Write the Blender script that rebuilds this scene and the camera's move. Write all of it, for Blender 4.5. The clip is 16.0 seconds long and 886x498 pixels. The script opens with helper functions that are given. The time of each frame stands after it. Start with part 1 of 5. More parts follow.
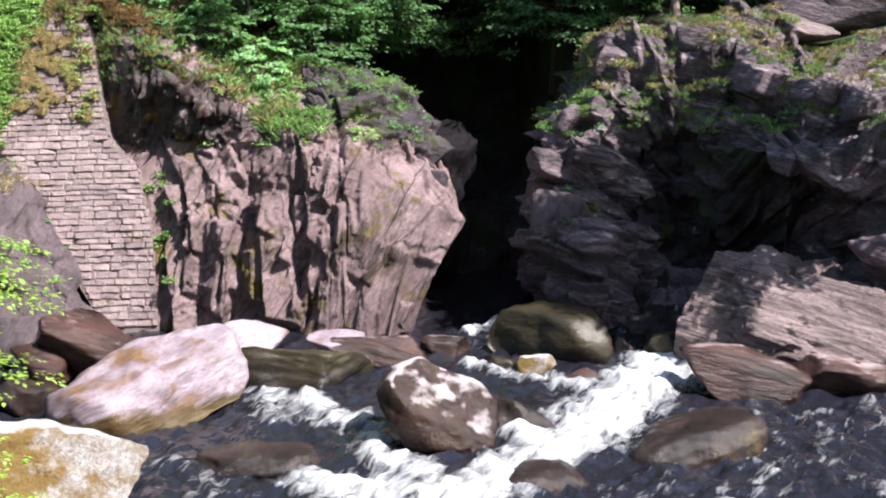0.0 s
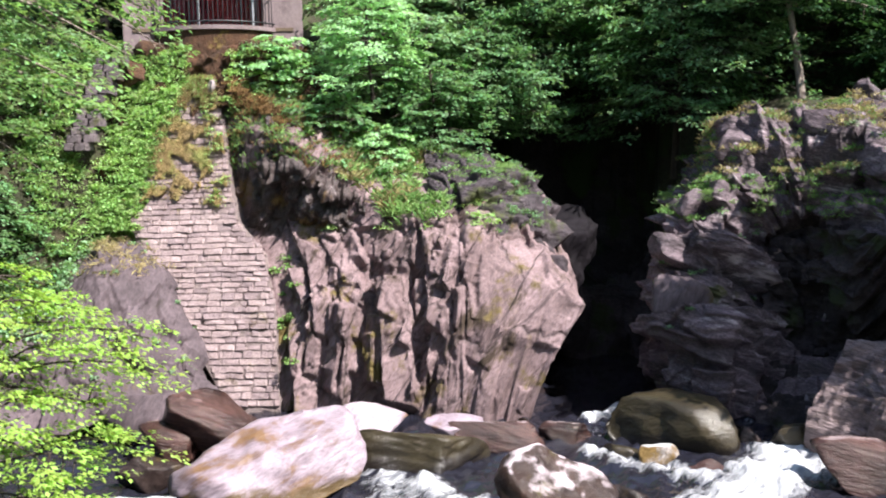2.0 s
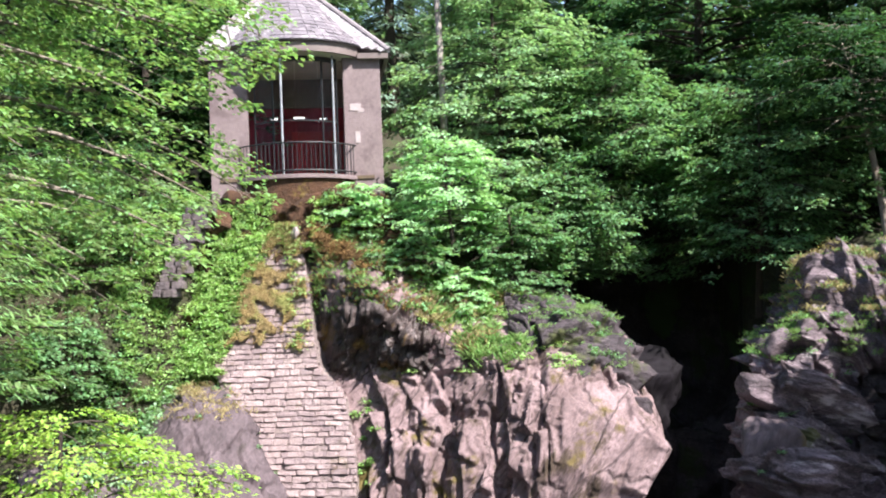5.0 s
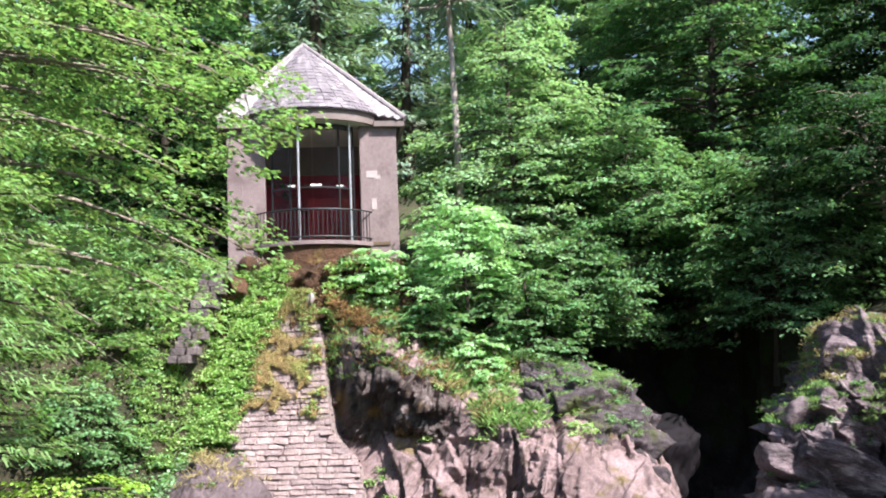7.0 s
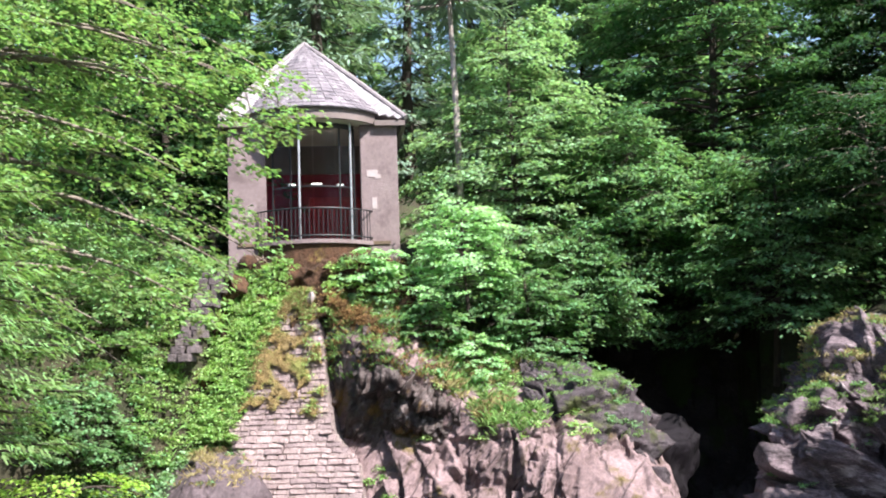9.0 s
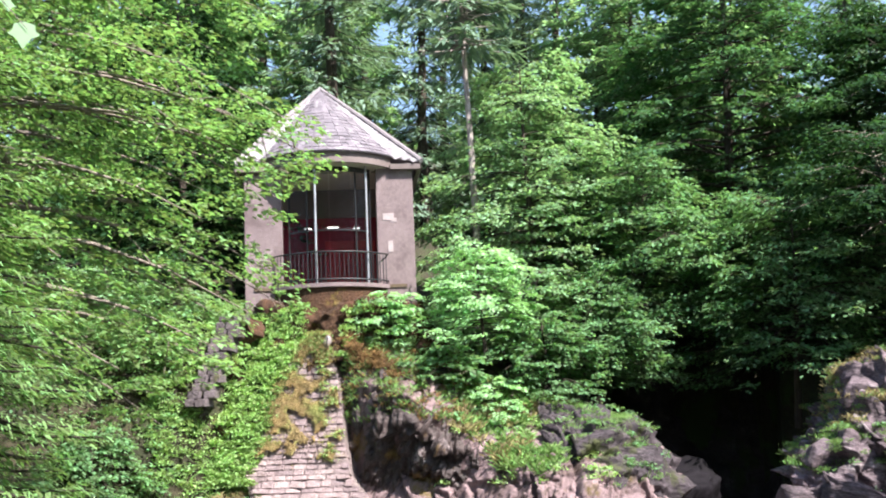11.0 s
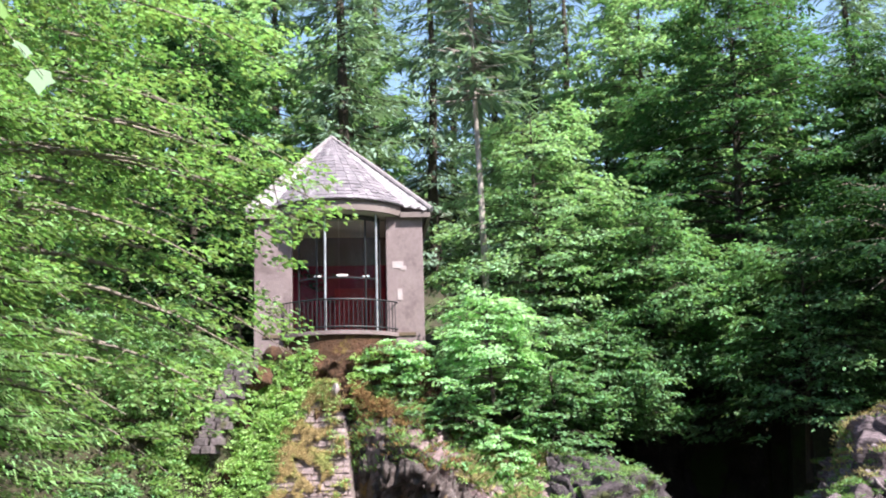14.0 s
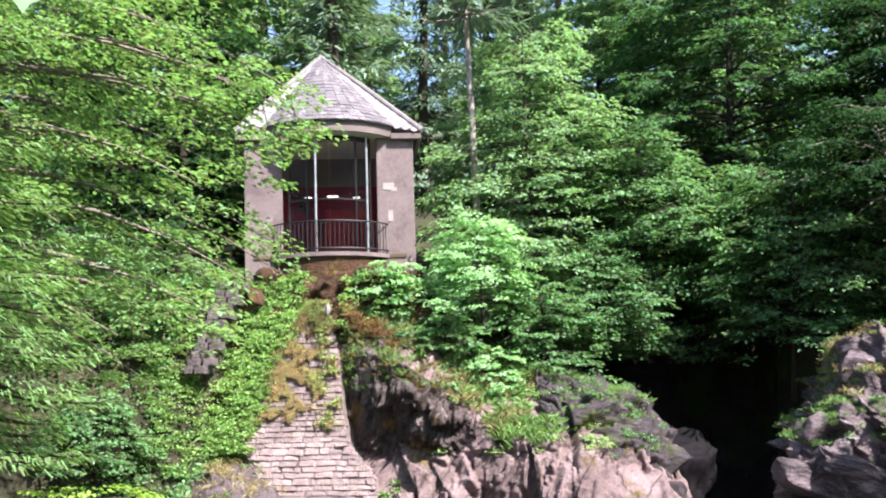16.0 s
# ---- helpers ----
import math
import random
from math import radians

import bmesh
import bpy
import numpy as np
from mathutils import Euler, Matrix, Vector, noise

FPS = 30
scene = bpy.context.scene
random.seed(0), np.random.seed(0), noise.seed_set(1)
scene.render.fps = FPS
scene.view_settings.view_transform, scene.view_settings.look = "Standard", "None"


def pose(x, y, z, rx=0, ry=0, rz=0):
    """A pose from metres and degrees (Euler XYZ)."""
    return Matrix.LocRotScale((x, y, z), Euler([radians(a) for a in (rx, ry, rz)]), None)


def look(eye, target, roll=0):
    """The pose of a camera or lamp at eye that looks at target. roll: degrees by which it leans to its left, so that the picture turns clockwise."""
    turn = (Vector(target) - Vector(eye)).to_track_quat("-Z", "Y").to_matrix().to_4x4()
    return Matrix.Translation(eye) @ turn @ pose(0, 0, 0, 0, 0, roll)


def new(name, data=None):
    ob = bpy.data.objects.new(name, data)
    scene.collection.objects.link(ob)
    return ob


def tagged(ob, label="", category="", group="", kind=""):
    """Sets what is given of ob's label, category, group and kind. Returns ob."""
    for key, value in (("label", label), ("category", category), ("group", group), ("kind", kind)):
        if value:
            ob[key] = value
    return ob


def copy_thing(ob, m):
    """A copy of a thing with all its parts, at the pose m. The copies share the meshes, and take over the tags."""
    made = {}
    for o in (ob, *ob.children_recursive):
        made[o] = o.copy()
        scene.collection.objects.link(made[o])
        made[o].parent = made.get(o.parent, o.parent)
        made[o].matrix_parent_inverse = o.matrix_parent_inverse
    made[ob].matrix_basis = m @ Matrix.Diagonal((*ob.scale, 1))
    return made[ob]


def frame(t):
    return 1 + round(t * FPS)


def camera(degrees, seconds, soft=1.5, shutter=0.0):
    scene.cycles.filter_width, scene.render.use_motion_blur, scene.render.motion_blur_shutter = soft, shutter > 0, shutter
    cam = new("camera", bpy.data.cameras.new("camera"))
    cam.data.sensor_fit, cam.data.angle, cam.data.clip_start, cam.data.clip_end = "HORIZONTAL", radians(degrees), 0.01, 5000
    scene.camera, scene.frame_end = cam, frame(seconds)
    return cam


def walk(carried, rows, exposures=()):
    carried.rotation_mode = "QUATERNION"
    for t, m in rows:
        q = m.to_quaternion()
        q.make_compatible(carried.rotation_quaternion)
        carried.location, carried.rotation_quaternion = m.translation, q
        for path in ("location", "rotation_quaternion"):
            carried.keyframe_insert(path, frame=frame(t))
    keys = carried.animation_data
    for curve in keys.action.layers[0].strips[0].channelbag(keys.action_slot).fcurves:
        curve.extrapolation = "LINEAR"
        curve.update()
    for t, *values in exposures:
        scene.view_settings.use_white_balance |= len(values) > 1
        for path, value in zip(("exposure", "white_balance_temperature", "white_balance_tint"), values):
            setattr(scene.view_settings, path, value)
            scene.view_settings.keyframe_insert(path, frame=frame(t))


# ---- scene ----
cam = camera(44.74, 16.0, soft=2.0)
EYE = (0.0, 0.0, 7.6)
# seconds, tilt from straight down, lean, heading: the camera stands on the bank and turns
TURNS = [
    (0.0, 80.99, 1.48, -0.23),
    (0.5, 80.89, 1.45, 1.08),
    (1.0, 81.84, 1.52, 3.10),
    (1.5, 83.77, 1.49, 4.82),
    (2.0, 85.64, 1.76, 6.12),
    (2.5, 87.24, 1.92, 6.73),
    (3.0, 88.59, 2.03, 7.39),
    (3.5, 89.77, 1.68, 7.59),
    (4.0, 90.88, 1.63, 8.89),
    (4.5, 92.00, 2.08, 9.88),
    (5.0, 93.36, 2.44, 10.37),
    (7.5, 97.10, 2.20, 11.22),
    (8.0, 96.87, 2.16, 11.03),
    (10.5, 97.43, 2.03, 11.76),
    (11.0, 99.20, 2.41, 12.10),
    (11.5, 100.43, 2.28, 12.11),
    (12.0, 101.12, 1.78, 12.05),
    (12.5, 101.80, 1.75, 12.54),
    (13.0, 102.42, 1.79, 12.75),
    (13.5, 101.85, 1.67, 12.79),
    (14.0, 101.80, 1.74, 12.49),
    (14.5, 101.89, 1.80, 12.72),
    (15.0, 101.33, 2.11, 12.76),
    (15.5, 99.47, 2.12, 12.35),
    (16.0, 97.61, 1.81, 12.00),
]
walk(cam, [(t, pose(*EYE, a, b, c)) for t, a, b, c in TURNS],
     exposures=[(0.0, 1.40), (1.5, 1.5), (3.5, 1.72), (7.5, 1.8), (16.0, 1.8)])

# ---- daylight ----
SUN_TO = Vector((0.67, -0.46, 0.95)).normalized()
world = bpy.data.worlds.new("world")
scene.world = world
world.use_nodes = True
wn, wl = world.node_tree.nodes, world.node_tree.links
sky = wn.new("ShaderNodeTexSky")
sky.sky_type, sky.sun_disc = "NISHITA", False
sky.sun_elevation = math.asin(SUN_TO.z)
sky.sun_rotation = math.atan2(SUN_TO.x, SUN_TO.y)
wn["Background"].inputs["Strength"].default_value = 0.10
wl.new(sky.outputs[0], wn["Background"].inputs["Color"])
sun = new("sun", bpy.data.lights.new("sun", "SUN"))
sun.data.energy, sun.data.angle, sun.data.color = 5.0, radians(0.5), (1.0, 0.95, 0.92)
sun.matrix_world = look(SUN_TO * 60, (0, 0, 0))

# ---- materials ----
def material(name, c1, c2, scale=2.0, rough=0.85, bump=0.3, bump_scale=18.0, c3=None, c3_at=0.62, c3_scale=0.6,
             stretch=(1, 1, 1), turn=(0, 0, 0), island=0.0, metal=0.0, spec=0.4, through_leaf=0.0, per_object=0.0, cap=None, cap_at=0.55, wet=None, wet_at=0.45, cracks=0.0, moss=None, moss_at=0.62, bands=0.0, grain=0.75, speck=0.0):
    """Two colours mixed by noise, a third in patches, relief; island / per_object: variation between the pieces."""
    m = bpy.data.materials.new(name)
    m.use_nodes = True
    n, l = m.node_tree.nodes, m.node_tree.links
    b = n["Principled BSDF"]
    co = n.new("ShaderNodeNewGeometry")
    ro, mp = n.new("ShaderNodeMapping"), n.new("ShaderNodeMapping")
    ro.inputs["Rotation"].default_value = turn
    mp.inputs["Scale"].default_value = stretch
    l.new(co.outputs["Position"], ro.inputs[0])
    l.new(ro.outputs[0], mp.inputs[0])

    def tex(s, detail=6.0, lac=0.6):
        t = n.new("ShaderNodeTexNoise")
        t.inputs["Scale"].default_value, t.inputs["Detail"].default_value, t.inputs["Roughness"].default_value = s, detail, lac
        l.new(mp.outputs[0], t.inputs["Vector"])
        return t.outputs["Fac"]

    def ramp(src, lo, hi):
        r = n.new("ShaderNodeMapRange")
        r.inputs["From Min"].default_value, r.inputs["From Max"].default_value = lo, hi
        l.new(src, r.inputs["Value"])
        return r.outputs["Result"]

    def mix(fac, a, bb, mode="MIX"):
        x = n.new("ShaderNodeMix")
        x.data_type, x.blend_type = "RGBA", mode
        for sock, v in ((x.inputs["Factor"], fac), (x.inputs[6], a), (x.inputs[7], bb)):
            if isinstance(v, (float, int)):
                sock.default_value = v
            elif isinstance(v, tuple):
                sock.default_value = (*v, 1)
            else:
                l.new(v, sock)
        return x.outputs[2]

    col = mix(ramp(tex(scale), 0.32, 0.68), tuple(c1), tuple(c2))
    fine = ramp(tex(scale * 9, 4.0), 0.25, 0.75)
    col = mix(grain, col, mix(fine, (0.4, 0.4, 0.4), (1.5, 1.5, 1.5)), "MULTIPLY")
    if speck:
        col = mix(speck, col, mix(ramp(tex(scale * 24, 4.0, 0.7), 0.36, 0.64), (0.35, 0.34, 0.34), (1.6, 1.6, 1.6)), "MULTIPLY")
    if c3:
        col = mix(ramp(tex(c3_scale, 8.0, 0.68), c3_at, c3_at + 0.09), col, tuple(c3))
    relief = None
    if cracks:
        w = n.new("ShaderNodeVectorMath")
        w.operation = "MULTIPLY_ADD"
        wn_ = n.new("ShaderNodeTexNoise")
        wn_.inputs["Scale"].default_value, wn_.inputs["Detail"].default_value = 1.5, 4
        l.new(mp.outputs[0], wn_.inputs["Vector"])
        l.new(wn_.outputs["Color"], w.inputs[0])
        w.inputs[1].default_value = (0.5, 0.5, 0.5)
        l.new(mp.outputs[0], w.inputs[2])
        v = n.new("ShaderNodeTexVoronoi")
        v.feature = "DISTANCE_TO_EDGE"
        v.inputs["Scale"].default_value = cracks
        l.new(w.outputs[0], v.inputs["Vector"])
        relief = ramp(v.outputs["Distance"], 0.0, 0.035)
        col = mix(relief, mix(0.42, col, (0.012, 0.009, 0.008)), col)
    if bands:
        wv = n.new("ShaderNodeTexWave")
        wv.wave_type, wv.bands_direction = "BANDS", "Z"
        wv.inputs["Scale"].default_value, wv.inputs["Distortion"].default_value = bands, 11.0
        wv.inputs["Detail"].default_value, wv.inputs["Detail Scale"].default_value = 5.0, 1.2
        l.new(mp.outputs[0], wv.inputs["Vector"])
        col = mix(0.28, col, mix(wv.outputs["Fac"], (0.5, 0.47, 0.46), (1.35, 1.32, 1.34)), "MULTIPLY")
    if moss:
        t = n.new("ShaderNodeTexNoise")
        t.inputs["Scale"].default_value, t.inputs["Detail"].default_value, t.inputs["Roughness"].default_value = 0.55, 9, 0.66
        l.new(co.outputs["Position"], t.inputs["Vector"])
        col = mix(ramp(t.outputs["Fac"], moss_at, moss_at + 0.07), col, tuple(moss))
    if wet:
        sp = n.new("ShaderNodeSeparateXYZ")
        l.new(co.outputs["Position"], sp.inputs[0])
        wa = n.new("ShaderNodeMath")
        wa.operation = "MULTIPLY_ADD"
        l.new(tex(1.0, 7.0, 0.65), wa.inputs[0])
        wa.inputs[1].default_value = -1.6
        l.new(sp.outputs["Z"], wa.inputs[2])
        col = mix(ramp(wa.outputs[0], wet_at - 0.95, wet_at - 0.7), tuple(wet), col)
    # cap: second colour where the surface faces up, its edge broken by noise
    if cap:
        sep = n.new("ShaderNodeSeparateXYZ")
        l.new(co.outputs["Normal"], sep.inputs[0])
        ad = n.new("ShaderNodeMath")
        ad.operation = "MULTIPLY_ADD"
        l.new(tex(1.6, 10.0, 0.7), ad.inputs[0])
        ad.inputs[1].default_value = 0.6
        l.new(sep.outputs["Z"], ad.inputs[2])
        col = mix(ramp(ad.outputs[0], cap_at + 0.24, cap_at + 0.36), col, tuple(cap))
    for amount, source in ((island, ("g", "Random Per Island")), (per_object, ("o", "Random"))):
        if amount:
            s = co.outputs[source[1]] if source[0] == "g" else n.new("ShaderNodeObjectInfo").outputs[source[1]]
            v = n.new("ShaderNodeMapRange")
            v.inputs["To Min"].default_value, v.inputs["To Max"].default_value = 1 - amount, 1 + amount
            l.new(s, v.inputs["Value"])
            h = n.new("ShaderNodeHueSaturation")
            l.new(v.outputs[0], h.inputs["Value"])
            hu = n.new("ShaderNodeMapRange")
            hu.inputs["To Min"].default_value, hu.inputs["To Max"].default_value = 0.5 - amount * 0.06, 0.5 + amount * 0.06
            l.new(s, hu.inputs["Value"])
            l.new(hu.outputs[0], h.inputs["Hue"])
            l.new(col, h.inputs["Color"])
            col = h.outputs[0]
    l.new(col, b.inputs["Base Color"])
    b.inputs["Roughness"].default_value, b.inputs["Metallic"].default_value = rough, metal
    b.inputs["Specular IOR Level"].default_value = spec
    if bump:
        bp = n.new("ShaderNodeBump")
        bp.inputs["Strength"].default_value, bp.inputs["Distance"].default_value = bump, 0.12
        height = tex(bump_scale, 10.0, 0.65)
        if relief:
            ma = n.new("ShaderNodeMath")
            ma.operation = "MULTIPLY_ADD"
            l.new(relief, ma.inputs[0])
            ma.inputs[1].default_value = 0.45
            l.new(height, ma.inputs[2])
            height = ma.outputs[0]
        l.new(height, bp.inputs["Height"])
        l.new(bp.outputs[0], b.inputs["Normal"])
    if through_leaf:
        t = n.new("ShaderNodeBsdfTranslucent")
        l.new(mix(1.0, col, (1.25, 1.32, 0.72), "MULTIPLY"), t.inputs["Color"])
        s = n.new("ShaderNodeMixShader")
        s.inputs[0].default_value = through_leaf
        l.new(b.outputs[0], s.inputs[1])
        l.new(t.outputs[0], s.inputs[2])
        l.new(s.outputs[0], n["Material Output"].inputs["Surface"])
    return m


# schist: pinkish grey, ochre lichen, dark wet streaks
ROCK_PINK = material("schist", (0.244, 0.171, 0.177), (0.105, 0.069, 0.069), 0.7, 0.8, 1.0, 3.4, c3=(0.048, 0.031, 0.020), c3_at=0.545, c3_scale=0.75, stretch=(0.5, 1.0, 1.7), turn=(0, 0.95, 0), speck=0.25, grain=0.55, moss=(0.10, 0.072, 0.020), moss_at=0.565, cracks=0.42)
ROCK_DARK = material("schist_dark", (0.164, 0.122, 0.138), (0.048, 0.035, 0.040), 0.8, 0.72, 1.0, 3.0, c3=(0.34, 0.285, 0.295), c3_at=0.57, c3_scale=1.3, stretch=(0.5, 0.8, 2.1), turn=(0, -0.22, 0), speck=0.9, moss=(0.05, 0.05, 0.014))
# Schist of the shoulder, darkened in colour for the trees' dappled shade
ROCK_SHOULDER = material("tree_shaded_schist", (0.070, 0.054, 0.062), (0.020, 0.015, 0.018), 1.1, 0.8, 1.0, 3.5, c3=(0.17, 0.14, 0.15), c3_at=0.64, speck=0.8, c3_scale=1.4, stretch=(0.5, 0.8, 2.1), turn=(0, -0.22, 0), moss=(0.045, 0.052, 0.014), moss_at=0.54)
# Black from wet and from the overhang's shadow, both put into the colour
ROCK_BLACK = material("black_streaked_rock", (0.086, 0.062, 0.059), (0.023, 0.017, 0.016), 1.2, 0.55, 1.0, 4.0, c3=(0.34, 0.285, 0.28), c3_at=0.60, c3_scale=1.3, stretch=(0.75, 1.0, 1.25), turn=(0, 1.3, 0), speck=0.5, moss=(0.17, 0.10, 0.025), moss_at=0.56)
# Mossy rock coloured near black for the shade of recess and gorge
ROCK_DEEP_SHADE = material("deep_shade_rock", (0.052, 0.040, 0.042), (0.012, 0.009, 0.009), 0.9, 0.75, 1.0, 3.0, c3=(0.10, 0.08, 0.085), c3_at=0.64, c3_scale=1.5, stretch=(0.6, 0.8, 1.8), turn=(0, -0.22, 0), speck=0.8, moss=(0.022, 0.028, 0.009), moss_at=0.54, spec=0.25)
# Near black: the trees' shade over the gorge block, put into its colour
ROCK_GORGE_SHADE = material("gorge_shade_rock", (0.009, 0.007, 0.010), (0.004, 0.003, 0.004), 0.6, 0.8, 0.6, 3.0, c3=(0.02, 0.017, 0.018), c3_at=0.68, spec=0.15)
ROCK_SLAB = material("grey_slab_rock", (0.106, 0.079, 0.088), (0.048, 0.035, 0.039), 0.8, 0.82, 0.8, 3.0, c3=(0.04, 0.03, 0.028), c3_at=0.58, stretch=(0.5, 1, 1.7), turn=(0, 1.2, 0), moss=(0.075, 0.055, 0.025), moss_at=0.62)
ROCK_LEDGE = material("banded_ledge_rock", (0.225, 0.17, 0.170), (0.10, 0.073, 0.073), 1.5, 0.75, 1.0, 5.0, c3=(0.055, 0.038, 0.034), c3_at=0.60, c3_scale=1.2, speck=0.6, stretch=(0.28, 0.7, 2.6), turn=(0, -0.3, 0), bands=1.1, moss=(0.09, 0.065, 0.025), moss_at=0.66)
BOULDER_PALE = material("pale_boulder", (0.338, 0.280, 0.324), (0.122, 0.081, 0.094), 0.9, 0.3, 0.8, 3.0, c3=(0.15, 0.085, 0.045), c3_at=0.53, c3_scale=0.9, stretch=(0.4, 1.0, 1.8), turn=(0, 0.5, 0), wet=(0.085, 0.055, 0.024), wet_at=0.45, grain=0.5, speck=0.15)
BOULDER_WET = material("wet_boulder", (0.040, 0.027, 0.024), (0.012, 0.009, 0.009), 1.2, 0.25, 0.8, 3.5, c3=(0.060, 0.042, 0.014), c3_at=0.58, c3_scale=0.9, bands=0.7, grain=0.5)
BOULDER_OLIVE = material("olive_boulder", (0.045, 0.036, 0.020), (0.016, 0.013, 0.009), 0.9, 0.28, 0.6, 2.5, c3=(0.10, 0.082, 0.066), c3_at=0.64, c3_scale=0.8, stretch=(0.6, 1, 1.3), turn=(0, 0.2, 0), wet=(0.014, 0.011, 0.009), wet_at=0.3, grain=0.5)
BOULDER_CAPPED = material("pale_topped_boulder", (0.037, 0.019, 0.013), (0.013, 0.007, 0.006), 1.2, 0.32, 0.8, 3.5, c3=(0.055, 0.045, 0.010), c3_at=0.60, c3_scale=0.9, cap=(0.40, 0.34, 0.36), cap_at=0.81, bands=0.6, spec=0.3, speck=0.2, grain=0.5)
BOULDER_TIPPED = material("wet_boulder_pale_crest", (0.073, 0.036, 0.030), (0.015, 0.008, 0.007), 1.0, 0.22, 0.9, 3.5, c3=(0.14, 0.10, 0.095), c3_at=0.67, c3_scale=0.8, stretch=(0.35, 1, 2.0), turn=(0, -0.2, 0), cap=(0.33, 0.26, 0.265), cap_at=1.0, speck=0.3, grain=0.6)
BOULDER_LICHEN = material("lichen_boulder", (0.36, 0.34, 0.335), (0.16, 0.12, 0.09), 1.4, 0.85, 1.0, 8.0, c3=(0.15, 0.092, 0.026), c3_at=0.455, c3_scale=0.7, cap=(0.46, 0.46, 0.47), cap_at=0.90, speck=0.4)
GROUND = material("leaf_litter", (0.045, 0.036, 0.02), (0.02, 0.022, 0.01), 0.8, 0.95, 0.8, 9.0, c3=(0.035, 0.055, 0.014), c3_at=0.5, c3_scale=0.5)
STONE = material("buttress_stone", (0.316, 0.241, 0.241), (0.207, 0.153, 0.154), 2.2, 0.85, 0.6, 12.0, c3=(0.14, 0.105, 0.07), c3_at=0.6, c3_scale=1.2, per_object=0.2, grain=0.5)
STONE_DARK = material("old_grey_stone", (0.13, 0.105, 0.11), (0.075, 0.06, 0.064), 2.2, 0.9, 0.7, 12.0, c3=(0.07, 0.065, 0.03), c3_at=0.56, c3_scale=1.5, per_object=0.2)
MORTAR = material("mortar", (0.252, 0.196, 0.189), (0.154, 0.118, 0.112), 3.0, 0.95, 0.8, 16.0)
HARLING = material("weathered_render", (0.19, 0.145, 0.148), (0.145, 0.108, 0.11), 0.9, 0.9, 0.4, 26.0, c3=(0.11, 0.080, 0.082), c3_at=0.57, c3_scale=0.9, grain=0.3, moss=(0.25, 0.20, 0.205), moss_at=0.6)
# Lichen-patched slate, its base colour brightened for sun on the side slopes
SLATE_SUNLIT = material("sunlit_lichened_slate", (0.306, 0.281, 0.297), (0.187, 0.166, 0.178), 3.0, 0.7, 0.4, 20.0, c3=(0.46, 0.44, 0.45), c3_at=0.58, c3_scale=2.2, per_object=0.15, grain=0.5)
SLATE = material("roof_slate", (0.19, 0.165, 0.185), (0.105, 0.090, 0.103), 2.5, 0.6, 0.3, 20.0, c3=(0.33, 0.31, 0.32), c3_at=0.57, c3_scale=2.6, per_object=0.22, grain=0.6)
RIDGE = material("pale_mortar", (0.243, 0.213, 0.223), (0.173, 0.150, 0.158), 3.0, 0.9, 0.4, 20.0, grain=0.3)
FASCIA = material("painted_fascia", (0.15, 0.118, 0.112), (0.11, 0.085, 0.08), 1.5, 0.7, 0.1, 20.0, grain=0.2)
SOFFIT = material("pale_plaster", (0.45, 0.42, 0.36), (0.37, 0.345, 0.30), 1.5, 0.8, 0.1, 20.0, grain=0.1)
IRON = material("black_iron", (0.022, 0.022, 0.025), (0.014, 0.014, 0.015), 8.0, 0.45, 0.05, 60.0, metal=0.3, grain=0.1)
PIPE = material("pale_metal_post", (0.34, 0.35, 0.37), (0.22, 0.22, 0.24), 6.0, 0.4, 0.05, 60.0, metal=0.4, grain=0.1)
RED = material("deep_red_wall", (0.30, 0.003, 0.012), (0.23, 0.002, 0.009), 1.0, 0.6, 0.05, 10.0, grain=0.1)
DARK_ROOM = material("dark_room_wall", (0.210, 0.012, 0.032), (0.150, 0.010, 0.024), 1.0, 0.8, 0.05, 10.0, grain=0.1)
PATCH = material("pale_plaster_patch", (0.34, 0.29, 0.29), (0.26, 0.21, 0.21), 3.0, 0.9, 0.2, 30.0, grain=0.2)
WHITE = material("white_card", (0.80, 0.80, 0.80), (0.74, 0.74, 0.74), 4.0, 0.6, 0.0, grain=0.0)
BARK = material("brown_bark", (0.085, 0.065, 0.05), (0.04, 0.03, 0.024), 3.0, 0.95, 0.9, 14.0, stretch=(2, 2, 0.5))
BARK_PALE = material("pale_grey_bark", (0.36, 0.31, 0.29), (0.20, 0.165, 0.15), 2.5, 0.9, 0.6, 14.0, stretch=(2, 2, 0.6))
BARK_MID = material("grey_brown_bark", (0.300, 0.247, 0.210), (0.150, 0.120, 0.098), 3.0, 0.9, 0.7, 14.0, stretch=(2, 2, 0.6))
WOOD = material("weathered_timber", (0.12, 0.085, 0.055), (0.07, 0.05, 0.035), 4.0, 0.9, 0.4, 20.0)
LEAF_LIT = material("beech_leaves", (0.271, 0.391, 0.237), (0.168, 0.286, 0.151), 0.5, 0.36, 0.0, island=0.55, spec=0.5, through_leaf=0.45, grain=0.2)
LEAF_NEAR = material("sycamore_leaves", (0.217, 0.328, 0.136), (0.138, 0.236, 0.089), 0.5, 0.36, 0.0, island=0.55, spec=0.5, through_leaf=0.46, grain=0.2)
# Beech leaves again, darkened in two steps for trees in shade
LEAF_SHADE = material("shaded_beech_leaves", (0.039, 0.090, 0.036), (0.021, 0.054, 0.021), 0.4, 0.5, 0.0, spec=0.25, island=0.5, through_leaf=0.42, grain=0.2)
LEAF_PART_SHADE = material("part_shade_beech_leaves", (0.094, 0.187, 0.082), (0.053, 0.123, 0.053), 0.4, 0.45, 0.0, spec=0.35, island=0.5, through_leaf=0.43, grain=0.2)
